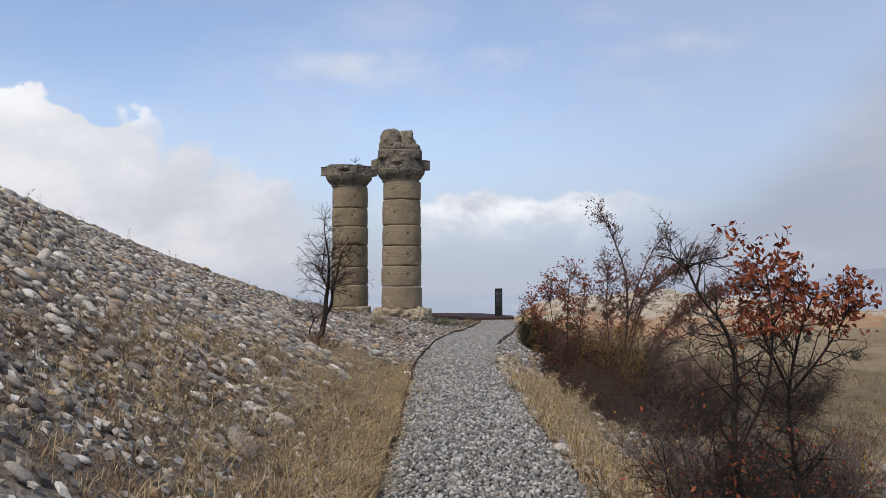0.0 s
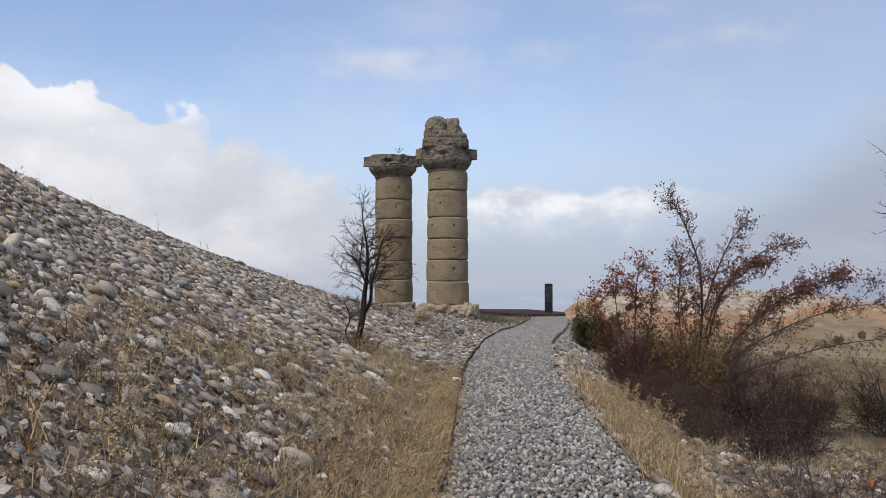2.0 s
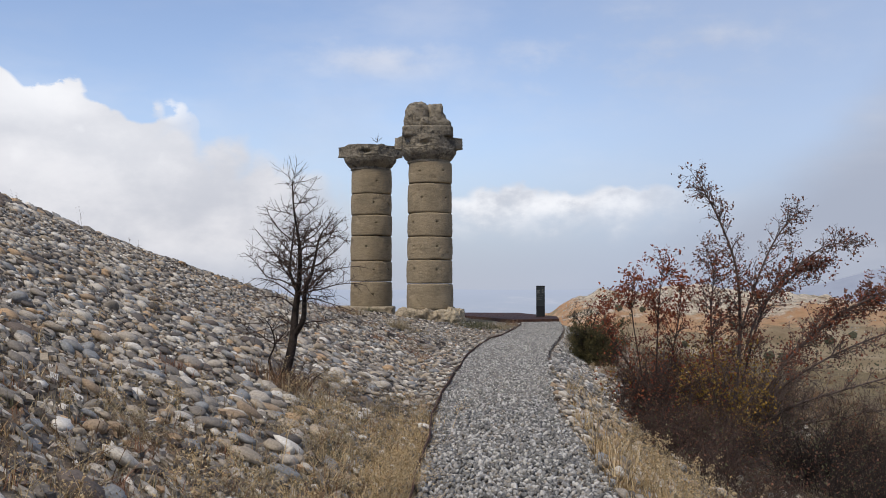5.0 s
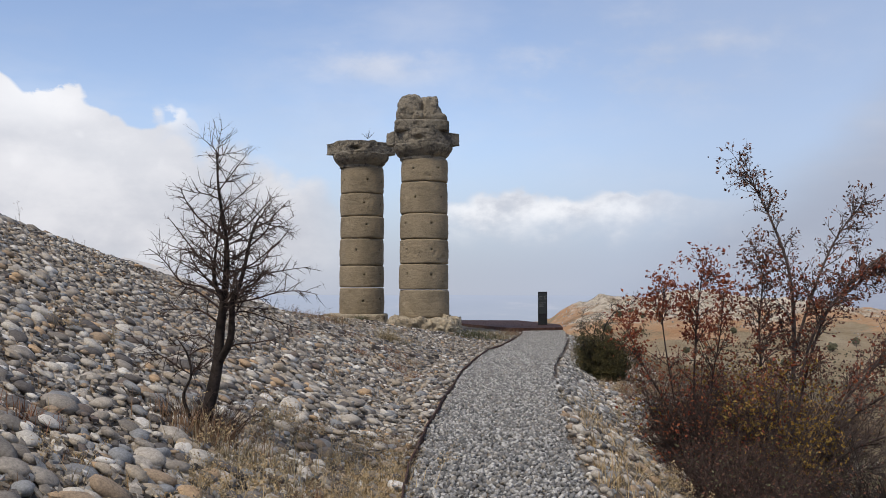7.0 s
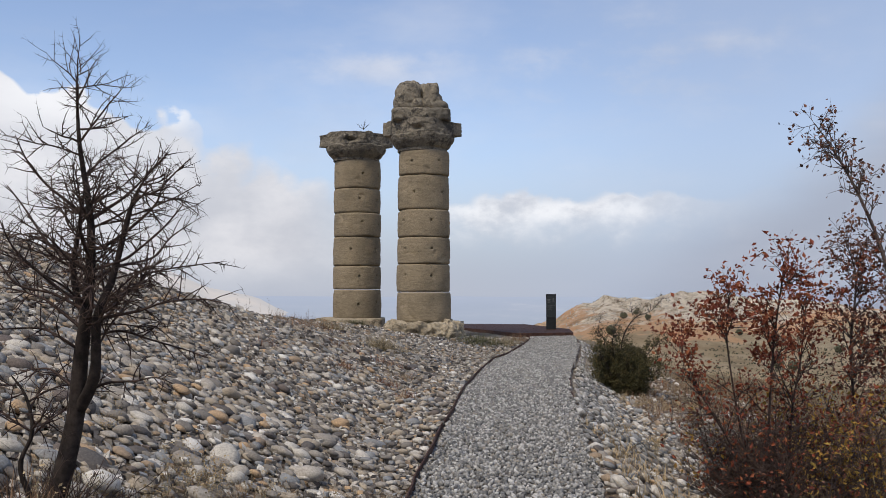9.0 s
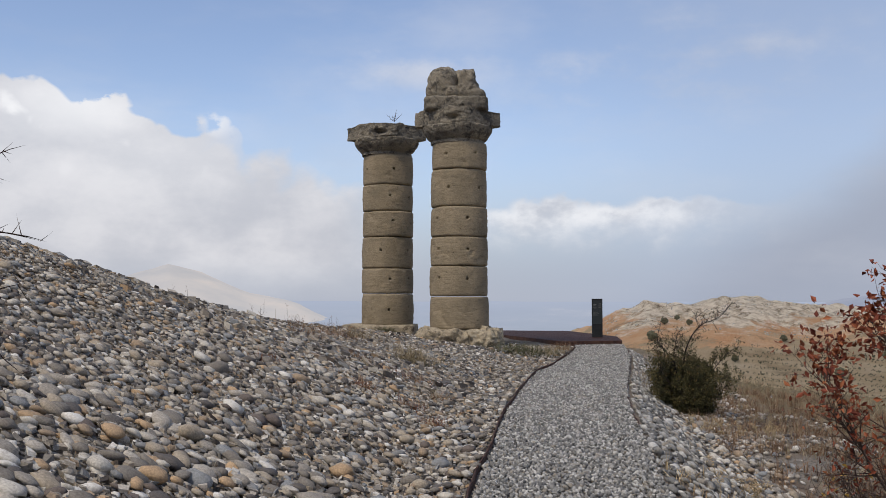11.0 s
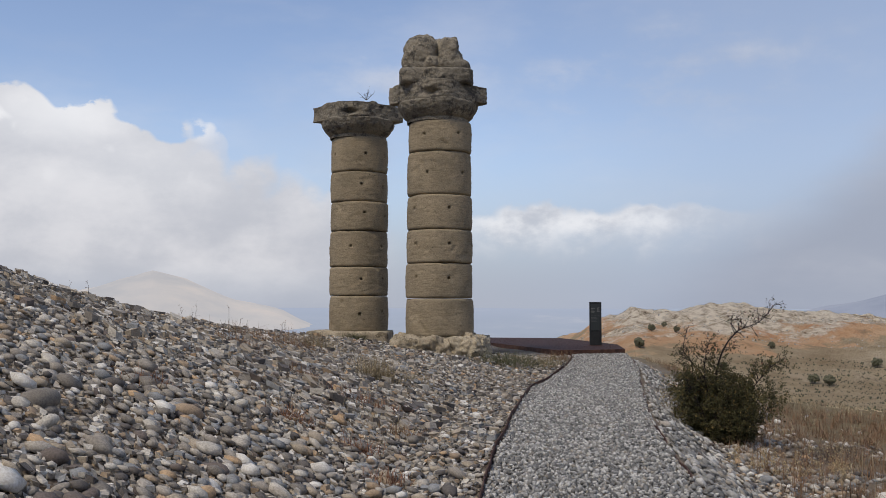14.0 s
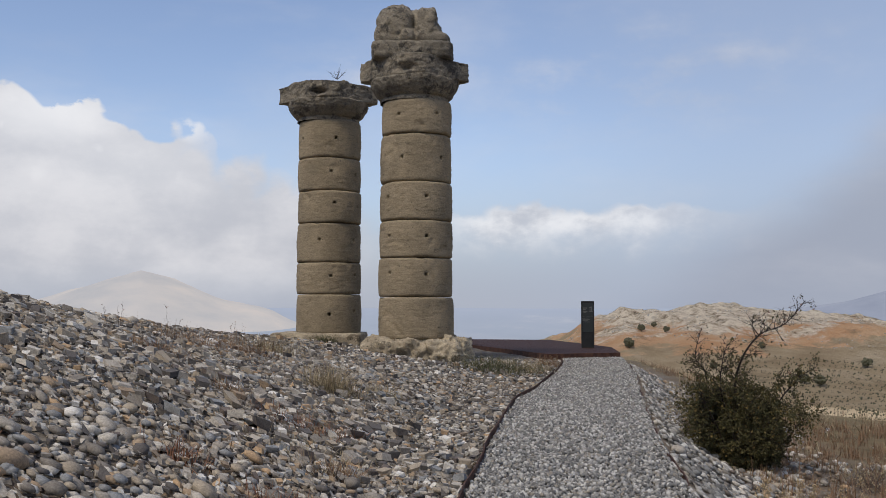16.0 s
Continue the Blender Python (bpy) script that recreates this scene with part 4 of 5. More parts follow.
straw_mat = leaf_material("dry_straw", (0.0, (0.20, 0.135, 0.065)), (0.3, (0.44, 0.325, 0.165)), (0.7, (0.66, 0.53, 0.32)), (1.0, (0.36, 0.23, 0.11)))
weed_mat = leaf_material("faded_weeds", (0.0, (0.19, 0.145, 0.085)), (0.5, (0.33, 0.265, 0.165)), (1.0, (0.44, 0.37, 0.24)))
brown_weed_mat = leaf_material("brown_weeds", (0.0, (0.12, 0.075, 0.045)), (0.6, (0.22, 0.145, 0.085)), (1.0, (0.30, 0.17, 0.095)))
rust_weed_mat = leaf_material("reddish_weeds", (0.0, (0.16, 0.070, 0.040)), (0.6, (0.25, 0.125, 0.075)), (1.0, (0.33, 0.19, 0.11)))
green_weed_mat = leaf_material("dull_green_weeds", (0.0, (0.060, 0.066, 0.034)), (0.6, (0.115, 0.115, 0.06)), (1.0, (0.21, 0.19, 0.105)))


def branch(paths, start, heading, length, radius, level, spec, rnd):
    """Grows one branch and all that springs from it; paths[level] takes (points, radii)."""
    S = spec[level]
    n = max(S.get("least", 2), round(length / S["seg"]))
    step = length / n
    pts, d = [Vector(start)], Vector(heading).normalized()
    for _ in range(n):
        d = (d + Vector([rnd.gauss(0, S["bend"]) for _ in range(3)]) + Vector((0, 0, S["up"] * step))).normalized()
        pts.append(pts[-1] + d * step)
    radii = [radius * (1 - (1 - S["taper"]) * i / n) for i in range(n + 1)]
    paths[level].append((pts, radii))
    sprout(paths, pts, radii, length, level, spec, rnd)


def sprout(paths, pts, radii, length, level, spec, rnd):
    if level + 1 >= len(spec):
        return
    C = spec[level + 1]
    n = len(pts) - 1
    for _ in range(int(length * C["per_m"] + rnd.random())):
        u = rnd.uniform(C["from"], 1.0)
        i = min(int(u * n), n - 1)
        f = u * n - i
        p = pts[i].lerp(pts[i + 1], f)
        t = (pts[i + 1] - pts[i]).normalized()
        side = Vector([rnd.gauss(0, 1) for _ in range(3)])
        side = (side - t * side.dot(t)).normalized()
        a = radians(rnd.gauss(C["angle"], C.get("vary", 14)))
        ln = C["len"] * rnd.uniform(0.45, 1.15) * (1 - C.get("shrink", 0.5) * u)
        branch(paths, p, t * math.cos(a) + side * math.sin(a), ln, min(radii[i] * 0.75, C["r"]), level + 1, spec, rnd)


def tubes(chains, sides):
    """Tapered tubes along chains of points, each closed to a tip, as vertices and triangles."""
    V, F = [], []
    ring = [(math.cos(2 * math.pi * k / sides), math.sin(2 * math.pi * k / sides)) for k in range(sides)]
    for pts, radii in chains:
        base = len(V)
        n = len(pts)
        t = (pts[-1] - pts[0]).normalized()
        u = t.orthogonal().normalized()
        w = t.cross(u)
        for p, r in zip(pts[:-1], radii):
            for c, s in ring:
                V.append(p + u * (c * r) + w * (s * r))
        V.append(pts[-1])
        for j in range(n - 2):
            for k in range(sides):
                a, b = base + j * sides + k, base + j * sides + (k + 1) % sides
                F.append((a, b, b + sides))
                F.append((a, b + sides, a + sides))
        tip = base + (n - 2) * sides
        for k in range(sides):
            F.append((tip + k, tip + (k + 1) % sides, len(V) - 1))
    return np.array([v[:] for v in V]), np.array(F)


def wood(name, chains, sides, material, parent, at, label=""):
    if not chains:
        return None
    ob = array_mesh(name, *tubes(chains, sides), material)
    ob.parent = parent
    sink(ob, at)
    return tagged(ob, label) if label else ob


def leaves(name, points, size, material, parent, at, gen, label="", narrow=0.55):
    """Folded leaves of uneven size, turned every way, at the given points."""
    P = np.array([p[:] for p in points])
    if not len(P):
        return None
    n = len(P)
    a = gen.normal(0, 1, (n, 3))
    a /= np.linalg.norm(a, axis=1)[:, None]
    b = np.cross(a, gen.normal(0, 1, (n, 3)))
    b /= np.linalg.norm(b, axis=1)[:, None]
    c = np.cross(a, b)
    s = (size * gen.uniform(0.55, 1.25, n))[:, None]
    V = np.stack([P, P + a * s * 0.5 + b * s * narrow * 0.5 + c * s * 0.14, P + a * s, P + a * s * 0.5 - b * s * narrow * 0.5 + c * s * 0.14], 1).reshape(-1, 3)
    i = np.arange(n)[:, None] * 4
    F = np.concatenate([i + np.array([[0, 1, 2]]), i + np.array([[0, 2, 3]])])
    ob = array_mesh(name, V, F, material, smooth=False)
    ob.parent = parent
    sink(ob, at)
    return tagged(ob, label) if label else ob


def along(chains, rnd, each, lo=0.35, jit=0.02, keep=None):
    """Points strung along the outer part of branches."""
    out = []
    for pts, _ in chains:
        for _ in range(each):
            u = rnd.uniform(lo, 1) * (len(pts) - 1)
            i = min(int(u), len(pts) - 2)
            p = pts[i].lerp(pts[i + 1], u - i) + Vector([rnd.gauss(0, jit) for _ in range(3)])
            if keep is None or keep(p):
                out.append(p)
    return out


def limb(points, r0, r1):
    """A hand-laid stem as a smooth chain."""
    P = [Vector(p) for p in points]
    out = []
    for i in range(len(P) - 1):
        a, b, c, d = P[max(i - 1, 0)], P[i], P[i + 1], P[min(i + 2, len(P) - 1)]
        for k in range(5):
            t = k / 5
            out.append(0.5 * (2 * b + (c - a) * t + (2 * a - 5 * b + 4 * c - d) * t * t + (3 * b - a - 3 * c + d) * t ** 3))
    out.append(P[-1])
    n = len(out) - 1
    return out, [r0 + (r1 - r0) * i / n for i in range(n + 1)]


def chain_length(pts):
    return sum((b - a).length for a, b in zip(pts, pts[1:]))


def gz(x, y):
    return float(ground_z(x, y))


def twiggery(name, chains, material, parent, at, label=""):
    ob = wood(name, chains, 3, material, parent, at, label)
    return tagged(ob, kind="stuff") if ob else None


def bare_tree():
    """A small leafless thorn tree on the mound's toe."""
    rnd = random.Random(11)
    x, y = -2.10, 16.25
    at = (x, y, gz(x, y))
    tree = empty("thorn_tree", at)
    z = at[2]
    tall_by = 1.0
    spec = [dict(seg=.2, bend=.05, up=0, taper=.4),
            dict(seg=.06, bend=.11, up=.06, taper=.35, per_m=24, len=.70, angle=66, r=.0065, shrink=.62, **{"from": .05}),
            dict(seg=.05, bend=.13, up=.10, taper=.4, per_m=24, len=.25, angle=52, r=.0042, shrink=.40, **{"from": .10}),
            dict(seg=.2, least=1, bend=.07, up=.05, taper=.45, per_m=24, len=.062, angle=68, r=.0026, shrink=.2, **{"from": .04})]
    paths = [[], [], [], []]
    spine = [(-.03, 0, -.1), (.0, 0, .02), (.07, .0, .25), (.12, .02, .53), (.14, .02, .81), (.17, 0, 1.02), (.19, 0, 1.30), (.18, 0, 1.55), (.12, 0, 1.90), (.10, 0, 2.24)]
    second = [(.13, .02, .55), (.24, -.05, .74), (.26, -.08, 1.02), (.33, -.06, 1.23), (.39, -.02, 1.55), (.45, 0, 1.70)]
    third = [(.17, 0, 1.0), (.07, .08, 1.22), (.08, .12, 1.5), (.11, .14, 1.78)]
    low = [(-.03, 0, .02), (-.12, -.05, .28), (-.06, -.06, .46), (-.10, -.05, .63), (-.18, -.05, .74)]
    for i, (line, r0, r1) in enumerate(((spine, .064, .004), (second, .034, .005), (third, .020, .004), (low, .017, .004))):
        pts, radii = limb([(x + a, y + b, z + c * tall_by) for a, b, c in line], r0, r1)
        cut = (22, 6, 4, 8)[i]
        sprout(paths, pts[cut:], radii[cut:], chain_length(pts[cut:]) * (1.0, .8, .9, .8)[i], 0, spec, rnd)
        wood("trunk" if i < 2 else "side_stem", [(pts, radii)], 9, bark_mat, tree, at, "dark rough trunk" if i == 0 else "")
    # the long limbs of the crown: where they leave the trunk, and their tips
    for h, tx, ty, tz in ((1.05, -.40, -.1, 1.44), (1.25, -.35, .2, 1.71), (1.50, -.16, -.1, 1.92), (1.35, -.20, .4, 1.78), (.95, -.33, .1, 1.16), (.85, -.22, -.3, .97), (.66, -.25, .1, .74),
                          (1.35, .67, .1, 1.84), (1.25, .72, -.2, 1.57), (1.05, .85, .1, 1.30), (1.00, .93, -.1, 1.08), (.90, .72, .2, .81), (.62, .65, -.1, .70), (1.50, .50, .2, 1.86),
                          (1.10, .10, -.75, 1.45), (1.30, .35, -.6, 1.70), (1.00, .45, -.7, 1.15), (1.15, -.15, .7, 1.50), (1.20, .50, .7, 1.55), (.95, .25, .8, 1.20)):
        k = min(range(len(spine)), key=lambda q: abs(spine[q][2] - h))
        o = Vector((spine[k][0], spine[k][1], h * tall_by))
        e = Vector((tx, ty, tz * tall_by))
        mid = [o.lerp(e, f) + Vector((rnd.gauss(0, .02), rnd.gauss(0, .03), .06 * math.sin(f * 3.14) * (1 if tz - h < .3 else -1) + rnd.gauss(0, .015))) for f in (.3, .55, .8)]
        pts, radii = limb([Vector((x, y, z)) + q for q in (o, *mid, e)], .0105, .0026)
        paths[1].append((pts, radii))
        sprout(paths, pts, radii, chain_length(pts), 1, spec, rnd)
    for c in paths[1]:
        wood("limb", [c], 4, twig_mat, tree, at)
    twiggery("twig_mass", paths[2] + paths[3], twig_mat, tree, at, "fine bare thorny twigs")
    sucker = [[], []]
    for _ in range(90):
        a = rnd.uniform(0, 6.28)
        branch(sucker, (x + rnd.gauss(0, .14), y + rnd.gauss(0, .10), z - .03), (math.cos(a), math.sin(a) * .6, rnd.uniform(.5, 1.4)), rnd.uniform(.18, .48), .004, 0,
               [dict(seg=.07, bend=.12, up=.3, taper=.4), dict(seg=.05, bend=.1, up=0, taper=.5, per_m=18, len=.15, angle=50, r=.003, **{"from": .2})], rnd)
    twiggery("sucker_growth", sucker[0] + sucker[1], twig_mat, tree, at, "thin brown suckers about the foot")
    tagged(tree, "small bare dark thorn tree rooted among the mound's pebbles", "tree")


bare_tree()

SHRUB = [dict(seg=.16, bend=.07, up=.10, taper=.3),
         dict(seg=.10, bend=.10, up=.25, taper=.35, per_m=13, len=.58, angle=42, r=.008, shrink=.45, **{"from": .2}),
         dict(seg=.13, bend=.15, up=.15, taper=.4, per_m=20, len=.29, angle=50, r=.0048, shrink=.3, **{"from": .10}),
         dict(seg=.2, least=1, bend=.08, up=.0, taper=.5, per_m=11, len=.10, angle=60, r=.003, shrink=.2, **{"from": .1})]


def shrub(name, seed, base, stems, wood_mat, fills, label, group="", spec=SHRUB, extra=0, fan=(0.8, 0.8, 1.0), length=1.2, thick=.012, heads=None):
    """A leafy or bare shrub: hand-laid stems, a fan of further ones, and leaves (material, size, per twig, where, label)."""
    rnd, gen = random.Random(seed), np.random.default_rng(seed)
    at = (base[0], base[1], gz(base[0], base[1]))
    plant = empty(name, at)
    paths = [[] for _ in spec]
    for pts, r0, r1 in stems:
        c = limb(pts, r0, r1)
        paths[0].append(c)
        sprout(paths, c[0], c[1], chain_length(c[0]), 0, spec, rnd)
    for _ in range(extra):
        a = rnd.uniform(0, 6.28)
        o = (base[0] + rnd.gauss(0, .13), base[1] + rnd.gauss(0, .13))
        branch(paths, (o[0], o[1], gz(*o) - .04), (math.cos(a) * fan[0] * rnd.uniform(.2, 1), math.sin(a) * fan[1] * rnd.uniform(.2, 1), fan[2]), length * rnd.uniform(.5, 1.1), thick * rnd.uniform(.6, 1), 0, spec, rnd)
    for c in paths[0]:
        wood("stem", [c], 6, wood_mat, plant, at)
    for mass, chains in (("branchwork", paths[1]), ("twig_mass", [c for p in paths[2:] for c in p])):
        twiggery(mass, chains, wood_mat, plant, at)
    for mat_, size, each, keep, text, deep in fills:
        green = leaves("foliage", along([c for p in paths[deep:] for c in p], rnd, each, keep=keep), size, mat_, plant, at, gen, text)
        if green:
            tagged(green, kind="stuff")
    return tagged(plant, label, "shrub", group)


def right_side_shrubs():
    # rust-leaved shrub by the path
    rnd = random.Random(5)
    b = (2.75, 20.5)
    z = gz(*b)
    stems = [([(b[0] + .02, b[1], z - .05), (2.62, 20.4, z + .7), (2.58, 20.1, 1.25), (2.60, 19.8, 2.05)], .017, .005),
             ([(b[0] - .05, b[1], z - .05), (2.45, 20.4, z + .7), (2.25, 20.35, 1.35), (2.28, 20.3, 1.82)], .014, .004),
             ([(b[0] + .06, b[1], z - .05), (2.85, 20.5, .6), (2.95, 20.5, 1.2), (3.02, 20.5, 1.85)], .014, .004),
             ([(b[0] - .08, b[1], z - .05), (2.35, 20.4, .3), (2.05, 20.4, .85), (1.85, 20.45, 1.3)], .012, .004)]
    shrub("rusty_shrub", 21, b, stems, twig_mat,
          [(red_leaf_mat, .048, 5, lambda p: rnd.random() < smooth(p.z, 0.5, 1.6) * 0.80 + 0.05, "rust-red autumn leaves", 2),
           (red_leaf_mat, .056, 4, lambda p: p.z > 1.2 and rnd.random() < .45, "", 1),
           (yellow_leaf_mat, .045, 1, lambda p: p.z < 0.9 and p.x > 2.8 and rnd.random() < .4, "yellow leaves low down", 2)],
          "bushy shrub with rust-red autumn leaves beside the path", "shrubs beside the path", spec=SHRUB[:3], extra=70, fan=(.95, .6, .95), length=1.3)
    # taller thorny shrub with long leaning leaders
    b = (3.75, 20.9)
    z = gz(*b)
    stems = [([(b[0], b[1], z - .05), (3.90, 20.9, .3), (3.98, 20.95, 1.15), (3.93, 20.95, 2.02), (3.72, 21.0, 2.7), (3.49, 21.1, 3.22), (3.33, 21.2, 3.52)], .034, .005),
             ([(3.97, 20.95, 1.0), (4.19, 20.9, 1.73), (4.43, 20.9, 2.31), (4.68, 20.9, 2.70), (4.87, 20.9, 2.88)], .020, .005),
             ([(4.02, 20.9, .7), (4.25, 20.9, 1.35), (4.6, 20.8, 1.85), (5.1, 20.8, 2.28), (5.45, 20.8, 2.40), (5.79, 20.8, 2.33)], .022, .005),
             ([(b[0] + .05, b[1], z - .05), (4.25, 20.6, .2), (4.8, 20.4, .95), (5.4, 20.3, 1.44), (6.2, 20.2, 1.73), (6.9, 20.1, 1.75)], .028, .006),
             ([(b[0] + .1, b[1], z), (4.3, 20.5, .1), (5.0, 20.2, .7), (6.0, 20.0, 1.15), (6.9, 19.9, 1.32)], .026, .006),
             ([(b[0] + .1, b[1] - .1, z), (4.3, 20.2, -.1), (5.0, 19.9, .25), (6.1, 19.7, .58), (7.0, 19.6, .70)], .024, .006),
             ([(b[0] + .1, b[1] - .1, z), (4.3, 20.0, -.3), (5.0, 19.6, -.05), (5.9, 19.4, .15)], .020, .005),
             ([(b[0] - .1, b[1], z), (3.55, 20.8, .5), (3.48, 20.7, 1.3), (3.50, 20.6, 1.95), (3.40, 20.6, 2.3)], .018, .005),
             ([(b[0], b[1] + .1, z), (4.1, 21.0, .6), (4.4, 21.0, 1.5), (4.9, 21.0, 1.95), (5.3, 21.0, 2.05)], .020, .005),
             ([(b[0] + .1, b[1], z), (4.5, 20.8, .5), (5.2, 20.6, 1.2), (5.9, 20.5, 1.65), (6.4, 20.4, 1.9)], .020, .005)]
    tapered = [SHRUB[0], dict(SHRUB[1], len=.56, shrink=.60, per_m=16), dict(SHRUB[2], len=.24, per_m=22)]
    shrub("thorny_shrub", 22, b, stems, grey_twig_mat,
          [(plum_leaf_mat, .050, 4, lambda p: rnd.random() < smooth(p.z, 0.2, 1.4) * (0.70 - 0.35 * smooth(p.z, 1.9, 2.5)), "small dull purple leaves", 2),
           (plum_leaf_mat, .050, 3, lambda p: p.z > 1.5 and rnd.random() < 0.25, "", 1),
           (red_leaf_mat, .054, 4, lambda p: p.z < 2.2 and rnd.random() < smooth(p.z, 0.3, 1.5) * .36, "scattered rust-red leaves", 2),
           (yellow_leaf_mat, .050, 2, lambda p: p.z < 0.95 and p.x < 4.3 and rnd.random() < .34, "yellow leaves low down", 2)],
          "tall straggling thorny shrub with dull purple leaves and long leaders", "shrubs beside the path", spec=tapered, extra=105, fan=(1.5, .8, .8), length=1.9)
    # low tangle of bare twigs in front of and beside the two
    for seed, bx, by, n, ln in ((23, 3.1, 19.4, 54, 1.05), (24, 4.4, 19.0, 60, 1.25), (25, 5.6, 20.4, 44, 1.35), (26, 4.4, 17.2, 50, .85), (31, 2.85, 17.9, 26, .65), (33, 3.0, 16.2, 26, .65), (34, 3.6, 15.2, 24, .6), (35, 2.55, 19.2, 22, .6), (32, 7.4, 21.0, 44, 1.6)):
        shrub("bare_bush", seed, (bx, by), [], twig_mat if seed % 2 else bark_mat,
              [(plum_leaf_mat, .035, 1, lambda p: rnd.random() < .25, "a few shrivelled brown leaves", 2), (green_weed_mat, .032, 1, lambda p: rnd.random() < .16, "dull olive leaves", 2)],
              "low tangled bush of bare grey-brown twigs", "low bushes", spec=SHRUB[:3], extra=n, fan=(1.1, .8, .75), length=ln, thick=.009)


right_side_shrubs()


def near_trees():
    """Two small crooked trees close to the path's start, the one almost bare, the other with rust leaves."""
    rnd = random.Random(9)
    tangle = [dict(seg=.12, bend=.10, up=.1, taper=.35),
              dict(seg=.07, bend=.14, up=.2, taper=.35, per_m=18, len=.46, angle=55, r=.006, shrink=.4, **{"from": .2}),
              dict(seg=.08, bend=.15, up=.1, taper=.4, per_m=22, len=.19, angle=52, r=.0030, shrink=.3, **{"from": .1}),
              dict(seg=.2, least=1, bend=.12, up=.0, taper=.5, per_m=14, len=.05, angle=58, r=.0018, shrink=.2, **{"from": .1})]
    b = (1.58, 5.25)
    z = gz(*b)
    stems = [([(b[0], b[1], z - .05), (1.60, 5.25, .35), (1.55, 5.2, .85), (1.56, 5.2, 1.20), (1.50, 5.2, 1.40), (1.38, 5.2, 1.56), (1.30, 5.2, 1.74)], .019, .006),
             ([(1.57, 5.2, .75), (1.72, 5.2, 1.05), (1.78, 5.25, 1.4), (1.76, 5.3, 1.74)], .011, .004),
             ([(1.31, 5.2, 1.70), (1.22, 5.15, 1.76), (1.13, 5.15, 1.78)], .006, .003),
             ([(1.31, 5.2, 1.72), (1.42, 5.2, 1.76), (1.52, 5.2, 1.77)], .006, .003)]
    shrub("crooked_tree", 41, b, stems, bark_mat,
          [(red_leaf_mat, .046, 3, lambda p: p.x > 1.54 and p.z > 1.38 and rnd.random() < .55, "curled rust-red leaves", 2),
           (red_leaf_mat, .036, 1, lambda p: p.z < 1.35 and rnd.random() < .05, "", 2)],
          "small crooked half-bare tree with a few rust leaves", "trees by the path", spec=tangle, extra=34, fan=(.9, .6, 1.0), length=1.1, thick=.007)
    b = (2.12, 5.75)
    z = gz(*b)
    stems = [([(b[0], b[1], z - .05), (2.08, 5.7, .35), (2.02, 5.7, .9), (2.06, 5.65, 1.30), (2.14, 5.6, 1.58)], .018, .005),
             ([(2.03, 5.7, 1.0), (1.92, 5.65, 1.2), (1.84, 5.6, 1.35), (1.82, 5.6, 1.55)], .010, .004),
             ([(2.04, 5.7, 1.0), (2.22, 5.65, 1.25), (2.36, 5.6, 1.52)], .010, .004)]
    shrub("crooked_tree", 42, b, stems, bark_mat,
          [(red_leaf_mat, .046, 3, lambda p: p.z > 1.34 and rnd.random() < .6, "dense rust-red leaves at the top", 2),
           (red_leaf_mat, .036, 1, lambda p: p.z < 1.42 and rnd.random() < .05, "", 2)],
          "small crooked tree topped with rust-red leaves", "trees by the path", spec=tangle, extra=36, fan=(1.0, .7, 1.0), length=1.15, thick=.007)
    for seed, bx, by in ((43, 2.0, 6.6), (44, 2.5, 7.6), (45, 2.9, 6.6), (46, 2.3, 8.8), (47, 3.6, 9.5)):
        shrub("bare_bush", seed, (bx, by), [], grey_twig_mat,
              [(yellow_leaf_mat, .035, 1, lambda p: p.z < .5 and rnd.random() < .05, "a few yellowed leaves", 2)],
              "low tangled bush of bare grey-brown twigs", "low bushes", spec=tangle, extra=30, fan=(1.1, .8, .8), length=1.15, thick=.007)


near_trees()


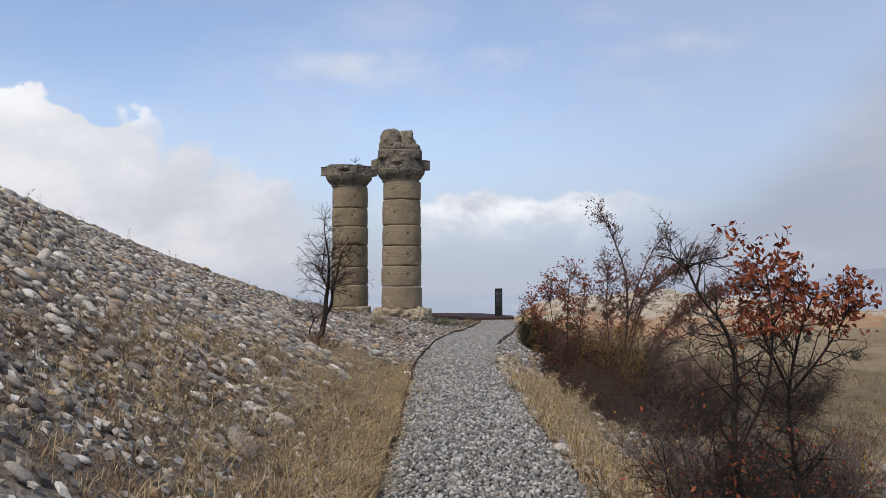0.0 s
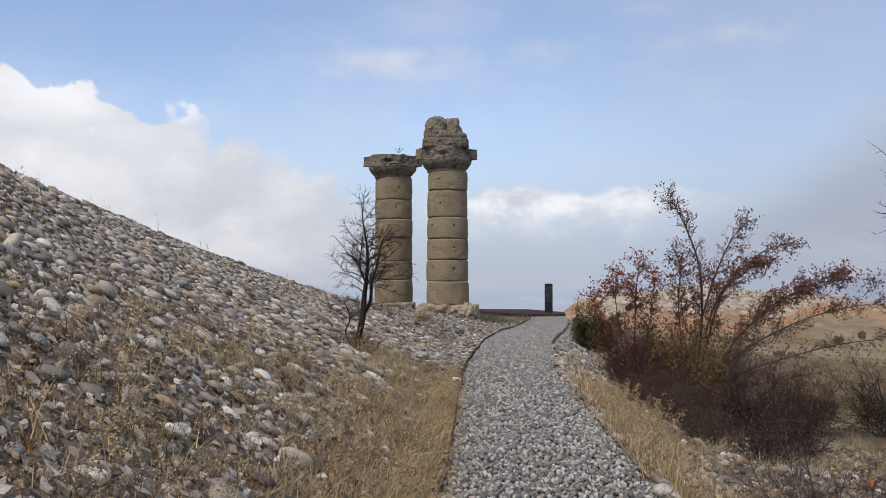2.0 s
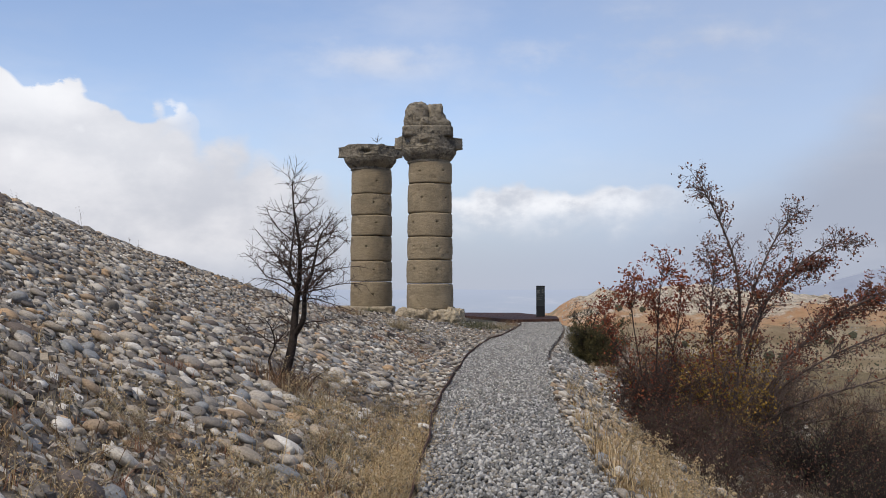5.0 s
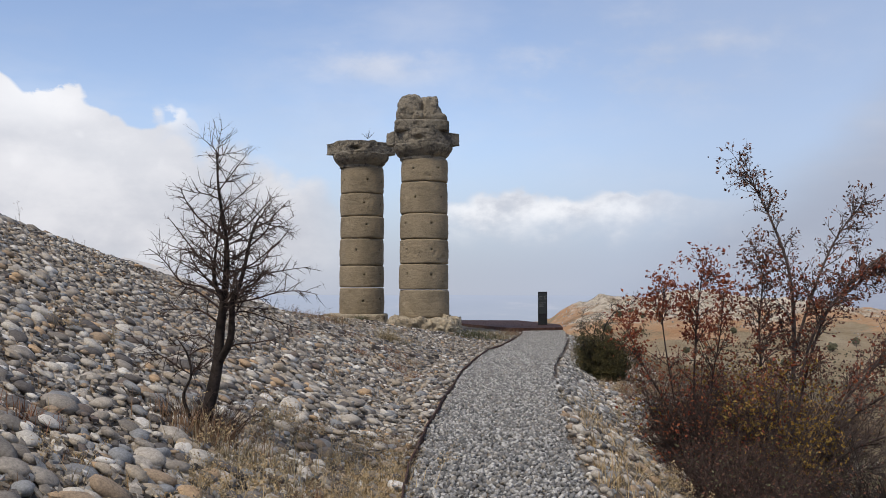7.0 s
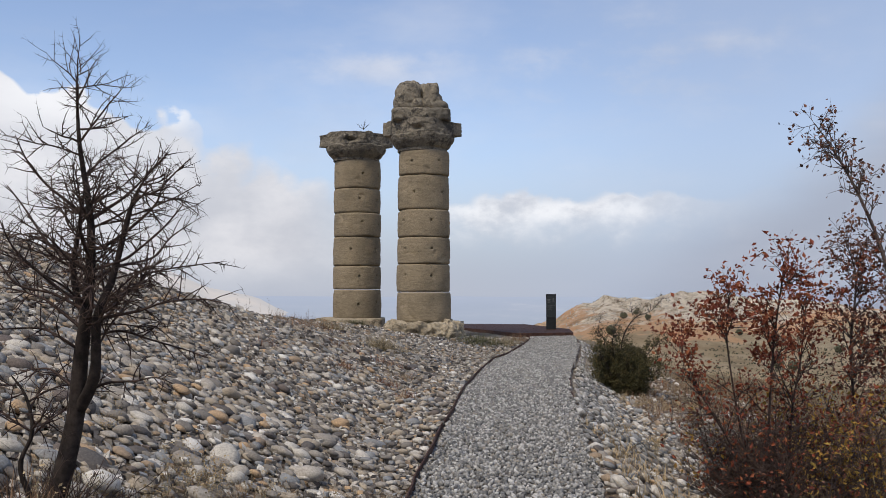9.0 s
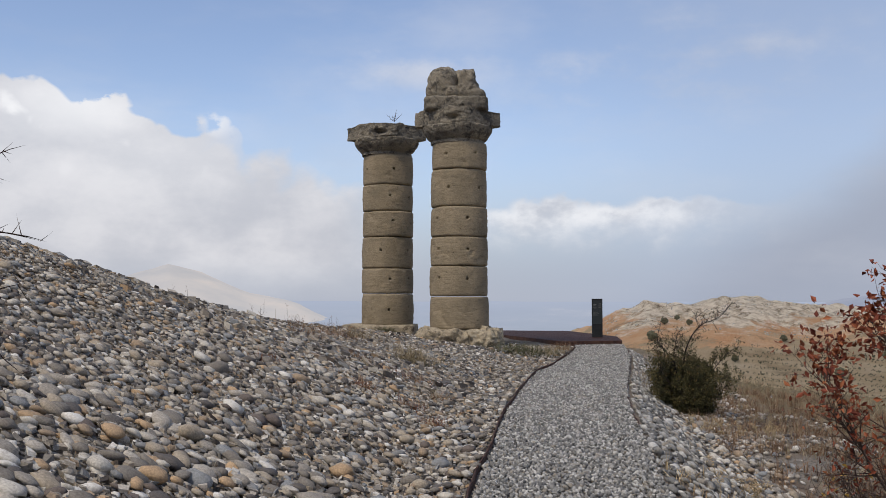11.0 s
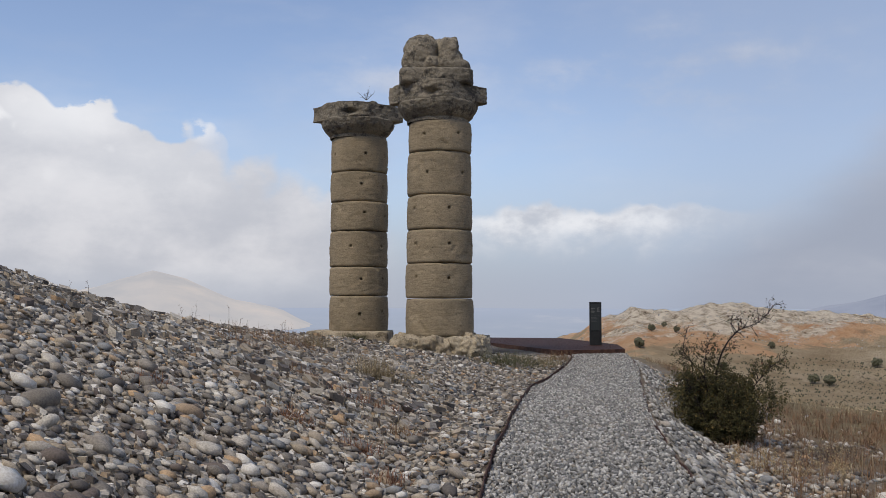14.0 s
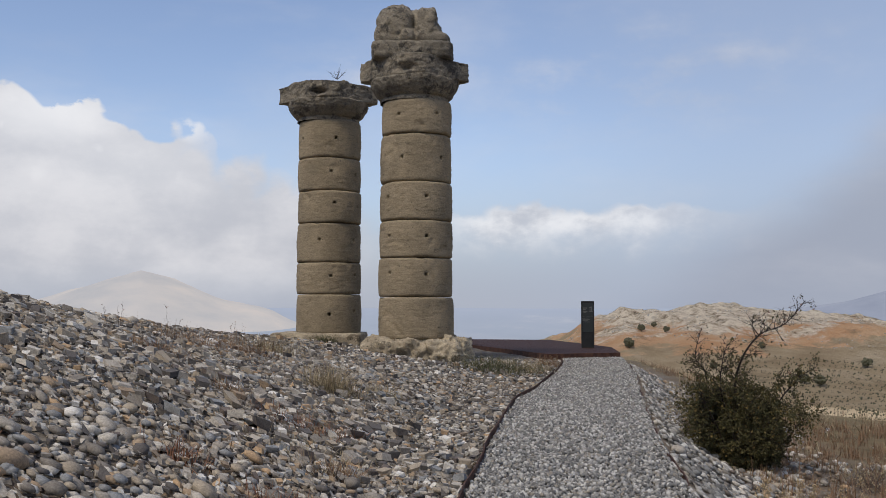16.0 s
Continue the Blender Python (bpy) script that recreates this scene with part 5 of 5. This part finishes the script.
def green_bush():
    rnd = random.Random(3)
    b = (3.52, 34.9)
    z = gz(*b)
    stems = [([(b[0], b[1], z), (3.40, 34.9, .3), (3.48, 34.9, .85), (3.75, 34.9, 1.25), (4.14, 34.95, 1.42), (4.45, 35.0, 1.76)], .022, .005),
             ([(b[0] - .1, b[1], z), (3.05, 34.9, .2), (3.0, 34.9, .72), (2.86, 34.9, .95), (2.96, 34.9, 1.38)], .016, .004),
             ([(3.75, 34.9, 1.25), (3.66, 34.9, 1.40), (3.70, 34.9, 1.55)], .009, .004),
             ([(b[0], b[1], z), (3.2, 34.8, .4), (3.22, 34.8, .9), (3.30, 34.8, 1.15)], .012, .004),
             ([(b[0], b[1], z), (3.9, 34.8, .2), (4.25, 34.8, .65), (4.52, 34.8, .82)], .014, .004)]
    dense = [dict(seg=.12, bend=.10, up=.12, taper=.35),
             dict(seg=.08, bend=.14, up=.20, taper=.4, per_m=19, len=.38, angle=58, r=.007, shrink=.45, **{"from": .12}),
             dict(seg=.1, bend=.14, up=.1, taper=.45, per_m=15, len=.17, angle=54, r=.004, shrink=.3, **{"from": .1})]
    shrub("green_bush", 51, b, stems, bark_mat,
          [(green_leaf_mat, .046, 6, lambda p: rnd.random() < .92 - .86 * smooth(p.z + .25 * math.sin(p.x * 5.1) * math.cos(p.y * 4.3), .60, 1.1), "small dark green leaves", 2),
           (green_leaf_mat, .044, 3, lambda p: rnd.random() < .8 - .7 * smooth(p.z, .7, 1.3), "", 1),
           (plum_leaf_mat, .040, 1, lambda p: p.z > .6 and rnd.random() < .3, "", 2)],
          "rounded dark green bush with bare spiky shoots beside the gravel", "", spec=dense, extra=84, fan=(.85, .9, 1.05), length=1.35)
    shrub("dry_bush", 52, (3.15, 36.6), [], grey_twig_mat, [(weed_mat, .04, 2, None, "withered tan leaves", 2)],
          "withered tan bush behind the green one", "", spec=dense, extra=16, fan=(.7, .7, 1.0), length=.75, thick=.006)
    shrub("dry_bush", 53, (5.0, 34.2), [], grey_twig_mat, [(weed_mat, .035, 1, None, "withered tan leaves", 2)],
          "withered low tan bush on the stony slope", "", spec=dense, extra=12, fan=(.9, .9, .6), length=.5, thick=.005)


green_bush()


# ---- grass and weeds ----
def blades(name, x, y, high, wide, material, gen, lean=0.35, label="", category="grass", z=None, curl=0.5):
    """Dry blades, each a bent tapering ribbon rising from the ground."""
    n = len(x)
    a = gen.uniform(0, 2 * math.pi, n)
    b = a + math.pi / 2 + gen.normal(0, .4, n)
    tilt = np.abs(gen.normal(0, lean, n))
    g = ground_z(x, y) if z is None else z
    rows = []
    for j, u in enumerate((0.0, 0.4, 0.75, 1.0)):
        out = high * (tilt * u + curl * tilt * u * u)
        up = high * u * (1 - 0.30 * np.minimum(tilt, 1.2) * u)
        w = wide * (1.0, 0.9, 0.55, 0.0)[j]
        cx, cy, cz = x + np.cos(a) * out, y + np.sin(a) * out, g - 0.02 + up
        if j < 3:
            rows += [np.stack([cx - np.cos(b) * w, cy - np.sin(b) * w, cz], -1), np.stack([cx + np.cos(b) * w, cy + np.sin(b) * w, cz], -1)]
        else:
            rows.append(np.stack([cx, cy, cz], -1))
    V = np.stack(rows, 1).reshape(-1, 3)
    i = (np.arange(n) * 7)[:, None, None]
    F = (np.array([[0, 1, 3], [0, 3, 2], [2, 3, 5], [2, 5, 4], [4, 5, 6]])[None] + i).reshape(-1, 3)
    ob = array_mesh(name, V, F, material, smooth=False)
    return tagged(ob, label, category, kind="stuff") if label else ob


def tufts(cx, cy, per, spread_, gen):
    k = np.repeat(np.arange(len(cx)), per)
    r = np.abs(gen.normal(0, spread_, len(k)))
    a = gen.uniform(0, 2 * math.pi, len(k))
    return cx[k] + r * np.cos(a), cy[k] + r * np.sin(a), k


def meadow():
    gen = np.random.default_rng(12)
    # thick straw along the path's toe
    n = 2300
    y = gen.uniform(4.5, 18.2, n)
    d = np.abs(gen.normal(0.1, 0.36, n)) * np.interp(y, [4, 12, 18], [1.15, 1.0, .75]) + .03
    x = path_left(y) - d
    keep = (vnoise(x, y, 0.9, 2, 14) > -0.45) & (d < 1.5)
    bx, by, k = tufts(x[keep], y[keep], 13, .045, gen)
    h = gen.uniform(.04, .19, len(bx)) * np.interp(by, [4, 14, 18.2], [1.0, .95, .6]) * (0.7 + .5 * gen.uniform(0, 1, len(x[keep])))[k]
    blades("dry_grass", bx, by, h, .0030, straw_mat, gen, 1.05, "thick straw-coloured dry grass along the path")
    # scattered clumps over the near slope
    x, y = gen.uniform(-6.5, -.9, 3200), gen.uniform(4.2, 19.5, 3200)
    d = path_left(y) - x
    keep = (gen.uniform(0, 1, 3200) < (0.20 + 1.1 * bare(x, y)) * smooth(y, 20, 11) * smooth(d, 6.0, 1.5)) & (d > .5)
    x, y = x[keep], y[keep]
    for name, mat_, part_, per, sp, hi, lean, text in (
            ("dry_grass", straw_mat, 0, 18, .05, .17, .85, "pale dry grass clumps between the stones"), ("weeds", weed_mat, 1, 22, .07, .16, .95, "faded dry weeds between the stones"),
            ("weeds", brown_weed_mat, 2, 24, .08, .17, .95, "brown withered weeds between the stones"), ("weeds", rust_weed_mat, 3, 34, .07, .17, .7, "reddish withered weeds between the stones"),
            ("weeds", green_weed_mat, 4, 22, .06, .15, .7, "dull green weeds between the stones")):
        sel = np.arange(len(x)) % 25
        pick = {0: sel < 8, 1: (sel >= 8) & (sel < 16), 2: (sel >= 16) & (sel < 21), 3: (sel >= 21) & (sel < 23), 4: sel >= 23}[part_]
        bx, by, k = tufts(x[pick], y[pick], per, sp, gen)
        size = gen.uniform(.55, 1.15, pick.sum())[k]
        blades(name, bx, by, gen.uniform(.3, 1.0, len(bx)) * hi * size, .0030, mat_, gen, lean, text)
    # litter of short stalks on bare soil
    x, y = gen.uniform(-5.5, -.5, 9000), gen.uniform(4, 19, 9000)
    keep = (gen.uniform(0, 1, 9000) < bare(x, y) + .10 * smooth(y, 19, 12)) & (path_left(y) - x > .1)
    x, y = x[keep], y[keep]
    blades("dry_stalks", x, y, gen.uniform(.03, .11, len(x)), .0028, weed_mat, gen, 1.0, "short broken dry stalks on bare soil")
    # brown tufts around the tree's foot, on the toe and below the columns
    def clump(name, cx, cy, n, sp, hi, mat_, lean, text):
        bx, by = cx + gen.normal(0, sp, n), cy + gen.normal(0, sp * .8, n)
        blades(name, bx, by, gen.uniform(.35, 1.0, n) * hi, .0036, mat_, gen, lean, text)
    clump("weeds", -2.0, 16.0, 420, .20, .34, brown_weed_mat, .5, "brown weeds about the thorn tree's foot")
    clump("weeds", -1.55, 15.7, 360, .26, .30, weed_mat, .5, "faded weeds below the thorn tree")
    clump("weeds", -2.7, 14.6, 150, .12, .20, rust_weed_mat, .6, "reddish low weed among pebbles")
    clump("weeds", -1.05, 16.9, 300, .30, .22, straw_mat, .5, "straw tufts near the path")
    clump("grass_tuft", -2.25, 34.6, 620, .17, .56, weed_mat, .85, "brown dry grass tuft on the pebbles")
    clump("grass_tuft", -1.75, 36.2, 220, .18, .30, weed_mat, .7, "small faded tuft on the pebbles")
    clump("grass_tuft", -1.9, 31.0, 260, .26, .24, rust_weed_mat, .7, "low reddish tuft on the pebbles")
    clump("grass_tuft", -1.5, 29.6, 260, .34, .22, weed_mat, .7, "low faded tuft on the pebbles")
    clump("grass_tuft", 0.05, 43.4, 900, .45, .52, green_weed_mat, .8, "long dull green grass before the platform")
    clump("grass_tuft", 0.85, 43.9, 380, .28, .40, weed_mat, .7, "long faded grass before the platform")
    clump("grass_tuft", 1.35, 45.3, 220, .18, .42, brown_weed_mat, .5, "brown dry weed at the path's bend")
    clump("low_plant", -4.45, 46.9, 420, .16, .34, green_weed_mat, .9, "dark green low plant at the column's foot")
    clump("grass_tuft", -4.75, 36.0, 200, .30, .42, brown_weed_mat, .7, "brown weeds on the mound's edge")
    clump("grass_tuft", -4.4, 37.9, 240, .30, .48, brown_weed_mat, .7, "brown weeds on the mound's edge")
    clump("grass_tuft", -4.2, 39.6, 320, .26, .48, weed_mat, .6, "faded weeds on the mound's edge")
    clump("grass_tuft", -4.2, 33.0, 240, .24, .30, brown_weed_mat, .7, "low brown weeds among the pebbles")
    for cx, cy in ((-1.55, 27.7), (-1.3, 29.1), (-2.25, 28.0), (-3.4, 27.2), (-1.1, 26.4), (-2.9, 31.5)):
        clump("grass_tuft", cx, cy, 130, .10, .26, rust_weed_mat if cy < 28.5 else brown_weed_mat, .6, "small dry tuft among the pebbles")
    # the far verge: straw and weeds below the gravel
    n = 1500
    y = gen.uniform(5.0, 24, n)
    e = np.abs(gen.normal(.35, .45, n)) + .04
    keep = gen.uniform(0, 1, n) < np.interp(y, [5, 13, 16.5, 20, 24], [1, .8, .3, .12, .08])
    x, y = (path_right(y) + e)[keep], y[keep]
    bx, by, k = tufts(x, y, 15, .06, gen)
    blades("dry_grass", bx, by, gen.uniform(.3, 1, len(bx)) * (.16 + .24 * gen.uniform(0, 1, len(x)) ** 2)[k], .0034, straw_mat, gen, .5, "straw-coloured grass on the path's outer verge")
    x, y = gen.uniform(1.9, 7.5, 800), gen.uniform(6.5, 19, 800)
    keep = x - path_right(y) > .7
    bx, by, k = tufts(x[keep], y[keep], 16, .09, gen)
    blades("dry_grass", bx, by, gen.uniform(.3, 1, len(bx)) * .24, .0036, weed_mat, gen, .7, "faded dry grass below the path")
    x, y = gen.uniform(3.3, 9, 420), gen.uniform(26, 42, 420)
    keep = x - path_right(y) > 1.2
    bx, by, k = tufts(x[keep], y[keep], 26, .13, gen)
    blades("weeds", bx, by, gen.uniform(.3, 1, len(bx)) * .34, .0045, brown_weed_mat, gen, .6, "brown withered weeds on the stony slope")
    # open dry meadow down the hillside
    n = 3600
    x, y = gen.uniform(3.2, 26, n), gen.uniform(9, 66, n)
    e = x - path_right(y)
    keep = (e > 1.2) & (gen.uniform(0, 1, n) < .25 + .75 * smooth(vnoise(x, y, .35, 3, 77), -.3, .3))
    bx, by, k = tufts(x[keep], y[keep], 12, .14, gen)
    blades("meadow_grass", bx, by, gen.uniform(.3, 1, len(bx)) * .32, .006, weed_mat, gen, .5, "tall dry yellow grass of the open hillside")
    x, y = gen.uniform(3.2, 18, 500), gen.uniform(9, 60, 500)
    keep = x - path_right(y) > 1.4
    bx, by, k = tufts(x[keep], y[keep], 26, .12, gen)
    blades("meadow_weeds", bx, by, gen.uniform(.3, 1, len(bx)) * .30, .005, brown_weed_mat, gen, .6, "brown withered weeds of the open hillside")


meadow()


def weed_plants():
    """Feathery dead weeds: a few stalks with many fine side sprays."""
    spray = [dict(seg=.07, bend=.08, up=.2, taper=.5),
             dict(seg=.04, bend=.10, up=.3, taper=.5, per_m=26, len=.15, angle=38, r=.003, shrink=.55, **{"from": .25}),
             dict(seg=.2, least=1, bend=.08, up=.2, taper=.6, per_m=26, len=.045, angle=40, r=.002, **{"from": .2})]
    spots = [(1.50, 12.2, .52, 9), (1.42, 13.4, .46, 8), (1.66, 14.6, .50, 9), (1.30, 10.6, .40, 8), (1.55, 15.9, .42, 8), (1.75, 12.9, .55, 8), (1.35, 9.2, .36, 7), (1.9, 16.6, .4, 7),
             (2.05, 18.6, .42, 7), (2.2, 24.0, .34, 7), (3.3, 32.3, .40, 9), (3.75, 31.7, .42, 9), (4.4, 32.2, .45, 9)]
    for i, (x, y, h, n) in enumerate(spots):
        shrub("dry_weed", 80 + i, (x, y), [], weed_mat, [(straw_mat, .022, 3, None, "feathery straw-coloured seed heads", 1)],
              "feathery straw-coloured dead weed beside the path", "dead weeds by the path", spec=spray, extra=n, fan=(.5, .5, 1.2), length=h, thick=.004)
    # smaller ones strewn over the near slope and along the straw
    gen = np.random.default_rng(19)
    kinds = []
    for i, (mat_, head) in enumerate(((straw_mat, straw_mat), (weed_mat, straw_mat), (brown_weed_mat, weed_mat), (weed_mat, weed_mat))):
        kinds.append(shrub("dry_weed", 150 + i, (-1.4 - .3 * i, 9.0 + i), [], mat_, [(head, .018, 2, None, "feathery dry seed heads", 1)],
                           "small feathery dead weed between the stones", "dead weeds on the slope", spec=spray, extra=7, fan=(.8, .8, 1.0), length=.27, thick=.003))
    count = 0
    while count < 190:
        y = gen.uniform(5.2, 18.5)
        d = abs(gen.normal(.4, 1.1)) + .1
        x = float(path_left(y)) - d
        if d > 3.6 or gen.uniform() > 1.2 - y / 24:
            continue
        k = kinds[count % 4]
        s = gen.uniform(.6, 1.25)
        copy_thing(k, pose(x, y, gz(x, y) - .01, 0, 0, gen.uniform(0, 360))).scale = (s, s, s)
        count += 1
    stalk = [dict(seg=.09, bend=.07, up=.1, taper=.5), dict(seg=.05, bend=.1, up=.2, taper=.6, per_m=12, len=.14, angle=42, r=.003, **{"from": .35})]
    for i, (x, y, h, n) in enumerate([(-5.4, 37.6, .62, 3), (-4.9, 39.0, .55, 4), (-5.9, 36.0, .5, 3), (-4.35, 40.0, .75, 2), (-5.2, 40.5, .45, 4), (-6.6, 33.0, .35, 3), (-7.4, 27.0, .5, 3),
                                      (-9.6, 25.5, .75, 2), (-8.8, 27.2, .65, 2), (-5.4, 12.5, .55, 4), (-6.2, 14.6, .6, 4), (-4.9, 11.4, .42, 3), (-8.3, 22.6, .7, 2), (-7.7, 24.0, .5, 3)]):
        shrub("dead_stalks", 110 + i, (x, y), [], twig_mat, [(brown_weed_mat, .03, 1, None, "", 1)], "thin dead weed stalks against the sky on the mound", "stalks on the mound",
              spec=stalk, extra=n, fan=(.5, .5, 1.2), length=h, thick=.004)
    rnd, paths = random.Random(6), [[], []]
    top = (SHORT[0] + 0.28, SHORT[1] - 0.55, 8.0)
    sprig = empty("sprig", top)
    for _ in range(9):
        branch(paths, top, (rnd.gauss(0, .8), rnd.gauss(0, .6), .8), rnd.uniform(.22, .5), .008, 0, stalk, rnd)
    wood("stalks", paths[0] + paths[1], 3, twig_mat, sprig, top)
    tagged(sprig, "small dry sprig growing on top of the broken capital", "plant")


weed_plants()


hill_trees()


# ---- single cobbles, each a piece of the ground ----
def cobbles():
    gen = np.random.default_rng(44)
    shapes = []
    for i in range(12):
        sh = np.array([1.0, gen.uniform(.62, .9), gen.uniform(.36, .6)])
        bulge = 1 + .22 * (ICO2_V @ gen.uniform(-1, 1, 3)) * (ICO2_V @ gen.uniform(-1, 1, 3)) + .05 * gen.uniform(-1, 1, len(ICO2_V))
        me = bpy.data.meshes.new("cobble")
        me.from_pydata((ICO2_V * bulge[:, None] * sh).tolist(), [], ICO2_F.tolist())
        me.polygons.foreach_set("use_smooth", [True] * len(me.polygons))
        me.materials.append(cobble_mat)
        shapes.append((me, sh[2]))

    def lay(x, y, r):
        me, flat = shapes[int(gen.integers(12))]
        ob = new("cobble", me)
        ob.parent = ground
        ob.matrix_basis = pose(x, y, float(ground_z(x, y)) + r * flat * .55, gen.normal(0, 14), gen.normal(0, 14) - 18 * (x < 0), gen.uniform(0, 360)) @ Matrix.Scale(r, 4)
    made = 0
    while made < 230:
        y = gen.uniform(7.0, 27)
        d = abs(gen.normal(1.6, 1.2)) + .25
        x = float(path_left(y)) - d
        if d > 4.5:
            continue
        lay(x, y, min(.065 * math.exp(gen.normal(0, .38)), .17))
        made += 1
    for _ in range(60):
        y = gen.uniform(20, 40)
        lay(float(path_right(y)) + abs(gen.normal(.3, .5)) + .08, y, min(.055 * math.exp(gen.normal(0, .35)), .12))


cobbles()
